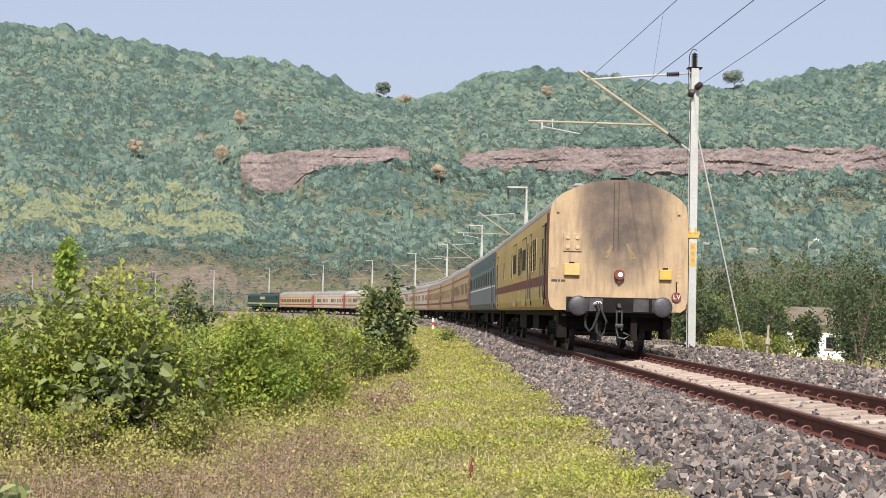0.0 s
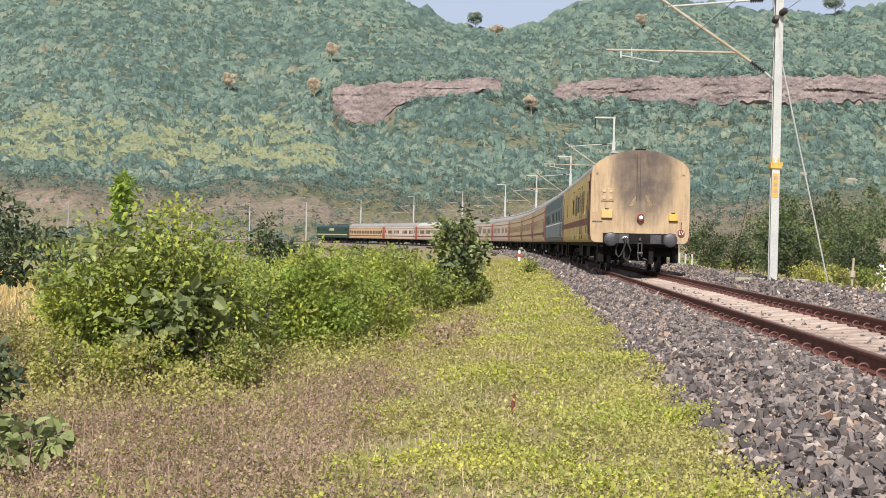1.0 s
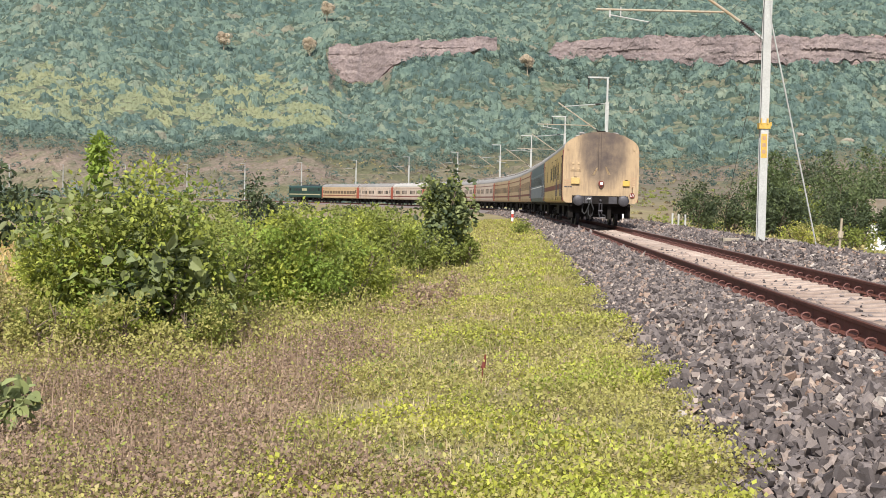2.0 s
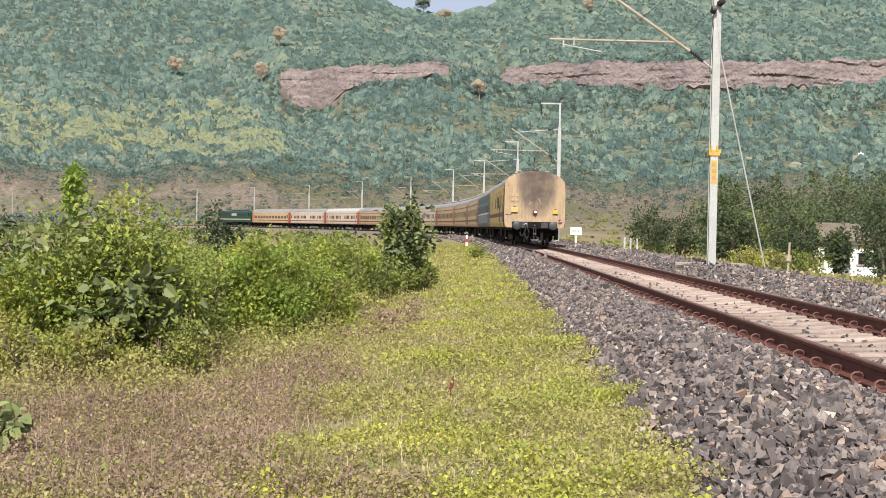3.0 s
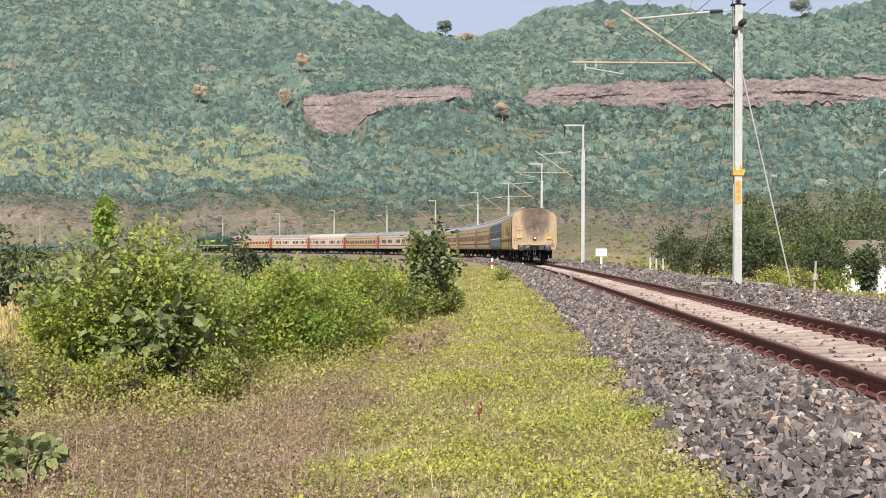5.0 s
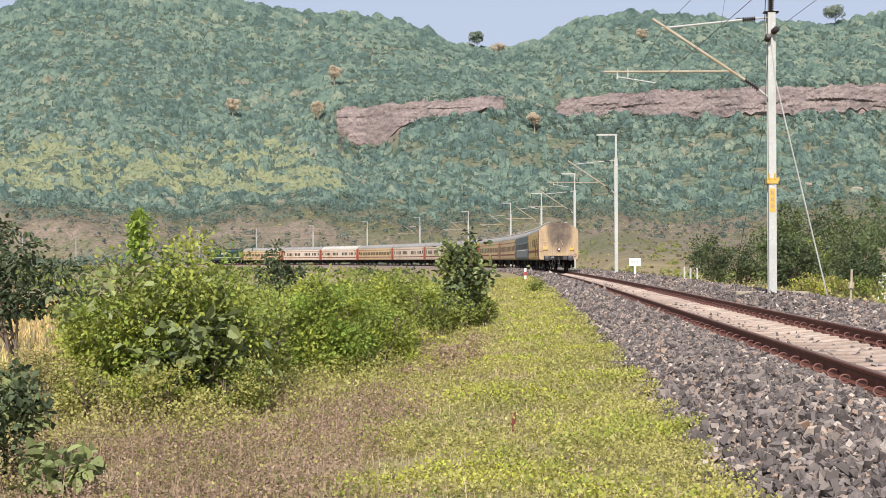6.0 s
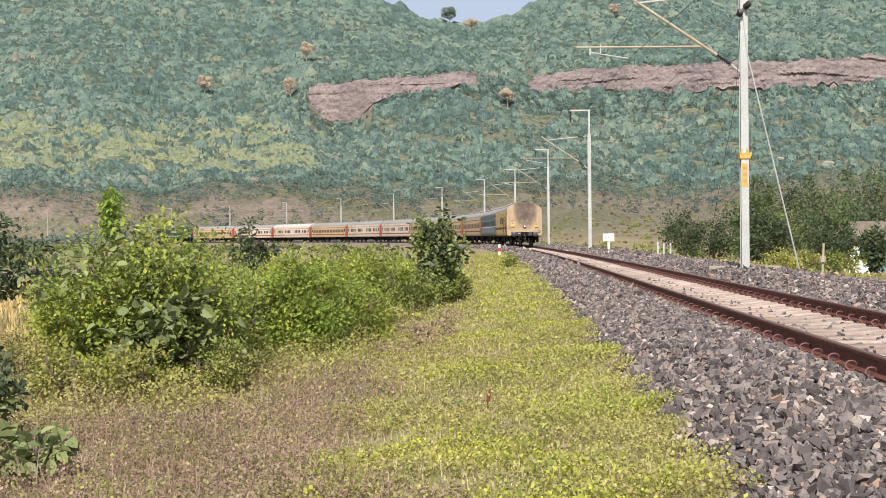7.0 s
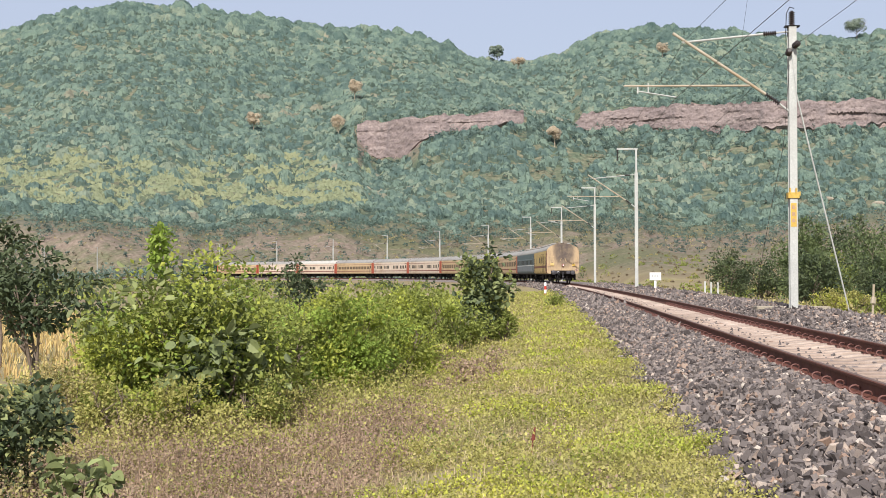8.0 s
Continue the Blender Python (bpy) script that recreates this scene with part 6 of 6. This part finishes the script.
def rock_face(az0, az1, rows, slabby, label, mat):
    """A cliff drawn along its ledge: blocks stepping in and out, ragged brow and foot."""
    az = np.arange(az0, az1, 0.04)
    lo, hi = np.interp(az, CLIFF_AZ, CLIFF_LO), np.interp(az, CLIFF_AZ, CLIFF_HI)
    one = np.zeros(len(az))
    fade = np.clip((hi - lo) / 0.3, 0, 1)
    hi = hi + 0.1 + (0.10 * lattice(az * 1.6, one, 1) + 0.07 * lattice(az * 5, one, 2)) * fade
    lo = lo - 0.08 + (0.16 * lattice(az * 1.3, one, 3) + 0.1 * lattice(az * 4, one, 4)) * fade
    base = 700 + 16 * np.sin(az * 0.45) + 4 * np.sin(az * 1.7 + 1)
    f = np.linspace(0, 1, rows)
    A, F = np.meshgrid(az, f, indexing="ij")
    z = np.tan(np.radians(lo[:, None] + (hi - lo)[:, None] * F)) * (base[:, None] + 4 * F)
    u = A * 12.2
    course = np.floor(z / 2.4 + 0.8 * lattice(u / 30, 0 * u, 6))
    out = slabby * (1.5 * lattice(u / 7.0, course * 3.7, 7) + 2.0 * lattice(u / 45, course * 1.9, 8)) + 0.5 * lattice(u / 2.2, z / 1.6, 9) + 0.3 * lattice(u / 0.9, z / 0.8, 10)
    r = base[:, None] + 4.5 * F - 3.0 - out
    r = r + np.where((F == 0) | (F == 1), 9.0, 0.0)
    z = z - np.where(F == 0, 5.0, 0.0)
    a = np.radians(A)
    v = np.stack([EYE_X + r * np.sin(a), EYE_Y + r * np.cos(a), z], -1).reshape(-1, 3)
    n = len(az)
    i, j = np.meshgrid(np.arange(n - 1), np.arange(rows - 1), indexing="ij")
    q = np.stack([i * rows + j, (i + 1) * rows + j, (i + 1) * rows + j + 1, i * rows + j + 1], -1).reshape(-1, 4)
    tagged(mesh_part("rock_face", raw_mesh("rock_face", v, 4, q), mat), label, "cliff", kind="structure")


ROCK = rock_material()
rock_face(-8.0, -0.75, 26, 0.16, "smooth pinkish-grey sandstone face with dark seeps", ROCK)
rock_face(1.4, 22.0, 20, 0.5, "layered pinkish-grey sandstone ledges along the hill", ROCK)
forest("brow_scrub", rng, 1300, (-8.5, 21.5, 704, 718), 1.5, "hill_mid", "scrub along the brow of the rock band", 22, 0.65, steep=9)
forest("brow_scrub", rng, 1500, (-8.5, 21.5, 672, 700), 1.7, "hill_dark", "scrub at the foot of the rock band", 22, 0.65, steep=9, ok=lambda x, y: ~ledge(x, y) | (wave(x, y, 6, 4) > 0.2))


def lone_tree(x, y, r, h, mat, label, seed):
    rng = np.random.default_rng(seed)
    z = float(ground_z(x, y)) + 0.6
    b = thing("hill_tree", label, "tree", "lone trees on the hill", at=(x, y, z))
    bm = rod(bmesh.new(), (0, 0, -2.0), (0, 0, h * 0.6), 0.35, 0.2, 7)
    for k in range(9):
        a = rng.uniform(0, 2 * math.pi)
        rod(bm, (0, 0, h * rng.uniform(0.3, 0.6)), (r * 0.8 * math.cos(a), r * 0.8 * math.sin(a), h * rng.uniform(0.6, 1.0)), 0.16, 0.05, 5)
    part("trunk", bm, M["concrete"], b)
    lump = unit(rng.normal(size=(15, 3))) * rng.uniform(0.35, 0.68, (15, 1))
    count = 900 if r < 6 else 2200
    d = unit(rng.normal(size=(count, 3)) + np.array([0, -0.5, 0.45]))
    p = (lump[rng.integers(0, 15, count)] + d * 0.36) * np.array([r, r, h * 0.4]) + np.array([0, 0, h * 0.7])
    v, f = chip_arrays(rng, p, 1.0, d + 0.3 * rng.normal(size=(count, 3)))
    mesh_part("crown", raw_mesh("crown", v, 4, f), L[mat], b)


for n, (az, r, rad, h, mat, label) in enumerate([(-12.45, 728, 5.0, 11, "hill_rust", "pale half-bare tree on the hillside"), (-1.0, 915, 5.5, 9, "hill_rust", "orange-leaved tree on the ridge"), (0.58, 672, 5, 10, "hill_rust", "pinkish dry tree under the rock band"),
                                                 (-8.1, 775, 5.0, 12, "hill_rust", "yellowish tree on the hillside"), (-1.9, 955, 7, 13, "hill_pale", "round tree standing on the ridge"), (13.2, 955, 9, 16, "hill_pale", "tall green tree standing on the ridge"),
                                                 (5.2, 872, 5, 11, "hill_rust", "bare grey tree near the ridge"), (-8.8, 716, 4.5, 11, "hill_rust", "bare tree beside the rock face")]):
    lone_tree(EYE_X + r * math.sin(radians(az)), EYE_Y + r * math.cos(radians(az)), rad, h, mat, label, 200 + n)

# ---- small things by the line ----


def settle(x, y):
    return float(ground_z(x, y))


sign = thing("trackside_sign", "blank-looking white board on a short white post", "sign", at=(3.4, 79.0, 0))
g = settle(3.4, 79.0)
board = part("board", boxes((-0.33, 0.33, -0.02, 0.02, 0.62, 1.07), bevel=0.008), M["white"], sign)
tagged(part("board_marks", boxes(*[(-0.22 + 0.15 * k, -0.12 + 0.15 * k, -0.026, -0.018, 0.80, 0.92) for k in range(3)]), M["mast"], board), kind="stuff")
part("post", boxes((-0.06, 0.06, 0.02, 0.10, g - 0.1, 0.9)), M["white"], sign)

gx, gy = -2.95, 92.0
marker = thing("marker_post", "short red and white painted concrete marker post", "post", at=(gx, gy, settle(gx, gy)))
for k, mt in enumerate(("red", "white", "red", "white")):
    part("painted_band", boxes((-0.07, 0.07, -0.07, 0.07, -0.05 if k == 0 else 0.25 * k, 0.25 * (k + 1)), bevel=0.006), M[mt], marker)

guy = tagged(part("guy_wire", rods(((3.78, 38.35, 6.1), (5.36, 38.9, -0.2), 0.022), sides=8), M["mast"]), "pale guy rod running from the mast to the ground", "guy wire")
peg = tagged(part("wooden_post", rods(((5.97, 39.0, settle(5.97, 39.0) - 0.1), (6.02, 39.0, 0.72), 0.035), ((5.99, 38.98, 0.18), (6.01, 39.0, 0.36), 0.075), sides=8), M["tube"]), "short bleached wooden post with a knot", "post")
tagged(part("concrete_strip", boxes((3.0, 5.1, 40.2, 40.9, settle(4, 40) - 0.3, 0.07), bevel=0.02), M["concrete"]), "weathered concrete footing strip beside the mast", "footing")
hang = tagged(part("hanging_cable", chain(bmesh.new(), [(3.62, 38.2, 7.0), (3.50, 38.1, 5.6), (3.42, 38.1, 4.6), (3.15, 38.4, 3.0), (2.9, 38.9, 1.2), (2.8, 39.2, -0.1)], 0.007, 5), M["wire"]), "thin slack dark cable hanging from the mast", "cable")
for k, x in enumerate((8.2, 8.75, 9.35)):
    z = settle(x, 95 + k)
    tagged(part("fence_post", boxes((x - 0.06, x + 0.06, 95 + k - 0.06, 95 + k + 0.06, z - 0.2, z + 1.15), bevel=0.01), M["mast"]), "pale concrete fence post in the grass", "post", "fence posts")


def house():
    x, y = 15.4, 72.0
    z = settle(x, y) - 0.1
    h = thing("house", "small white rendered house half hidden by trees", "house", at=(x, y, z))
    part("wall", boxes((0, 3.4, 0, 0.2, 0, 2.0), (0, 0.2, 0.2, 4, 0, 2.0), (3.2, 3.4, 0.2, 4, 0, 2.0), (0.2, 3.2, 3.8, 4.0, 0, 2.0)), M["white"], h)
    bm = bmesh.new()
    for a, b in (((-0.4, -0.5, 1.95), (3.8, 2.0, 2.9)), ((-0.4, 4.5, 1.95), (3.8, 2.0, 2.9))):
        v = [bm.verts.new(p) for p in ((a[0], a[1], a[2]), (b[0], a[1], a[2]), (b[0], b[1], b[2]), (a[0], b[1], b[2]))]
        bm.faces.new(v)
    bmesh.ops.solidify(bm, geom=list(bm.faces), thickness=0.08)
    part("roof", bm, M["tube"], h, "dusty brown sheet roof")
    part("frieze", boxes((-0.02, 3.42, -0.03, 0.0, 1.6, 1.72)), M["signyellow"], h)
    d = part("door", boxes((1.2, 1.95, -0.02, 0.05, 0, 1.55)), M["paleblue"], h)
    w = part("window", boxes((2.4, 2.95, -0.02, 0.05, 0.7, 1.3)), M["glass"], h)
    part("sill", boxes((2.3, 3.05, -0.08, 0.0, 0.62, 0.7)), M["concrete"], w)
    shed = thing("shed", "blue sheet-roofed shed behind the house", "shed", at=(18.6, 82.0, settle(18.6, 82)))
    part("wall", boxes((0, 4, 0, 3, 0, 2.0)), M["concrete"], shed)
    part("roof", boxes((-0.3, 4.3, -0.4, 3.3, 2.0, 2.12)), M["paleblue"], shed)


house()


def on_hill(az, el):
    """The place on the hillside seen at that azimuth and height."""
    r = np.arange(545.0, 690.0, 1.0)
    x, y = EYE_X + r * math.sin(radians(az)), EYE_Y + r * math.cos(radians(az))
    k = int(np.argmax(elevation(x, y) > el))
    return float(x[k]), float(y[k]), float(ground_z(x[k], y[k]))


x, y, z = on_hill(16.6, 2.95)
shelter = thing("hill_shelter", "small white pillared shelter on the hillside", "shelter", at=(x, y, z + 2.2))
shelter.scale = (0.55, 0.55, 0.55)
for px_ in (-1.6, 1.6):
    part("pillar", boxes((px_ - 0.35, px_ + 0.35, -0.4, 0.4, -5.0, 2.6), bevel=0.03), M["white"], shelter)
part("lintel", boxes((-2.2, 2.2, -0.6, 0.6, 2.6, 3.3), bevel=0.05), M["white"], shelter)
part("finial", boxes((-0.5, 0.5, -0.4, 0.4, 3.3, 4.3), bevel=0.1), M["white"], shelter)
part("side_hut", boxes((-6.5, -2.6, -1.0, 1.0, -5.0, 1.2), bevel=0.05), M["tube"], shelter)
for n, (az, el, w) in enumerate(((14.0, 2.75, 2.6), (12.0, 3.0, 2.4), (16.9, 2.4, 1.6))):
    x, y, z = on_hill(az, el)
    rock = bmesh.new()
    bmesh.ops.create_icosphere(rock, subdivisions=2, radius=1.0)
    brng = random.Random(n)
    for vert in rock.verts:
        vert.co = vert.co * brng.uniform(0.85, 1.1)
        vert.co.x, vert.co.y, vert.co.z = vert.co.x * w, vert.co.y * w * 0.7, vert.co.z * w * 0.42
    ob = tagged(part("boulder", rock, M["concrete"]), "pale bare boulder among the hillside scrub", "boulder", "boulders on the hill")
    ob.location = (x, y, z + 0.9)

seed_x, seed_y = -3.29, 13.55
stalk = tagged(part("seed_head", rod(rods(((0, 0, -0.05), (0.01, 0, 0.1), 0.006), sides=6), (0.01, 0, 0.08), (0.03, 0, 0.2), 0.022, 0.006, 8), M["maroon"]), "dry reddish seed head standing in the weeds", "plant")
stalk.location = (seed_x, seed_y, settle(seed_x, seed_y) + 0.05)


def motions():
    times = [0.5 * k for k in range(17)]
    for n, coach in enumerate(COACHES):
        walk(coach, [(t, set_on_line(tail_s(t) + COACH * (n + 0.5), 7.39)) for t in times])
    walk(LOCO, [(t, set_on_line(tail_s(t) + COACH * len(COACHES) + 10.2, 5.5)) for t in times])
    for coach in COACHES[:3]:
        for w in [o for o in coach.children_recursive if o.name.startswith("wheelset")]:
            y = w.location.y
            walk(w, [(k / FPS, pose(0, y, 0.457, -math.degrees((tail_s(k / FPS) - tail_s(0)) / 0.457) % 360)) for k in range(241)])


motions()
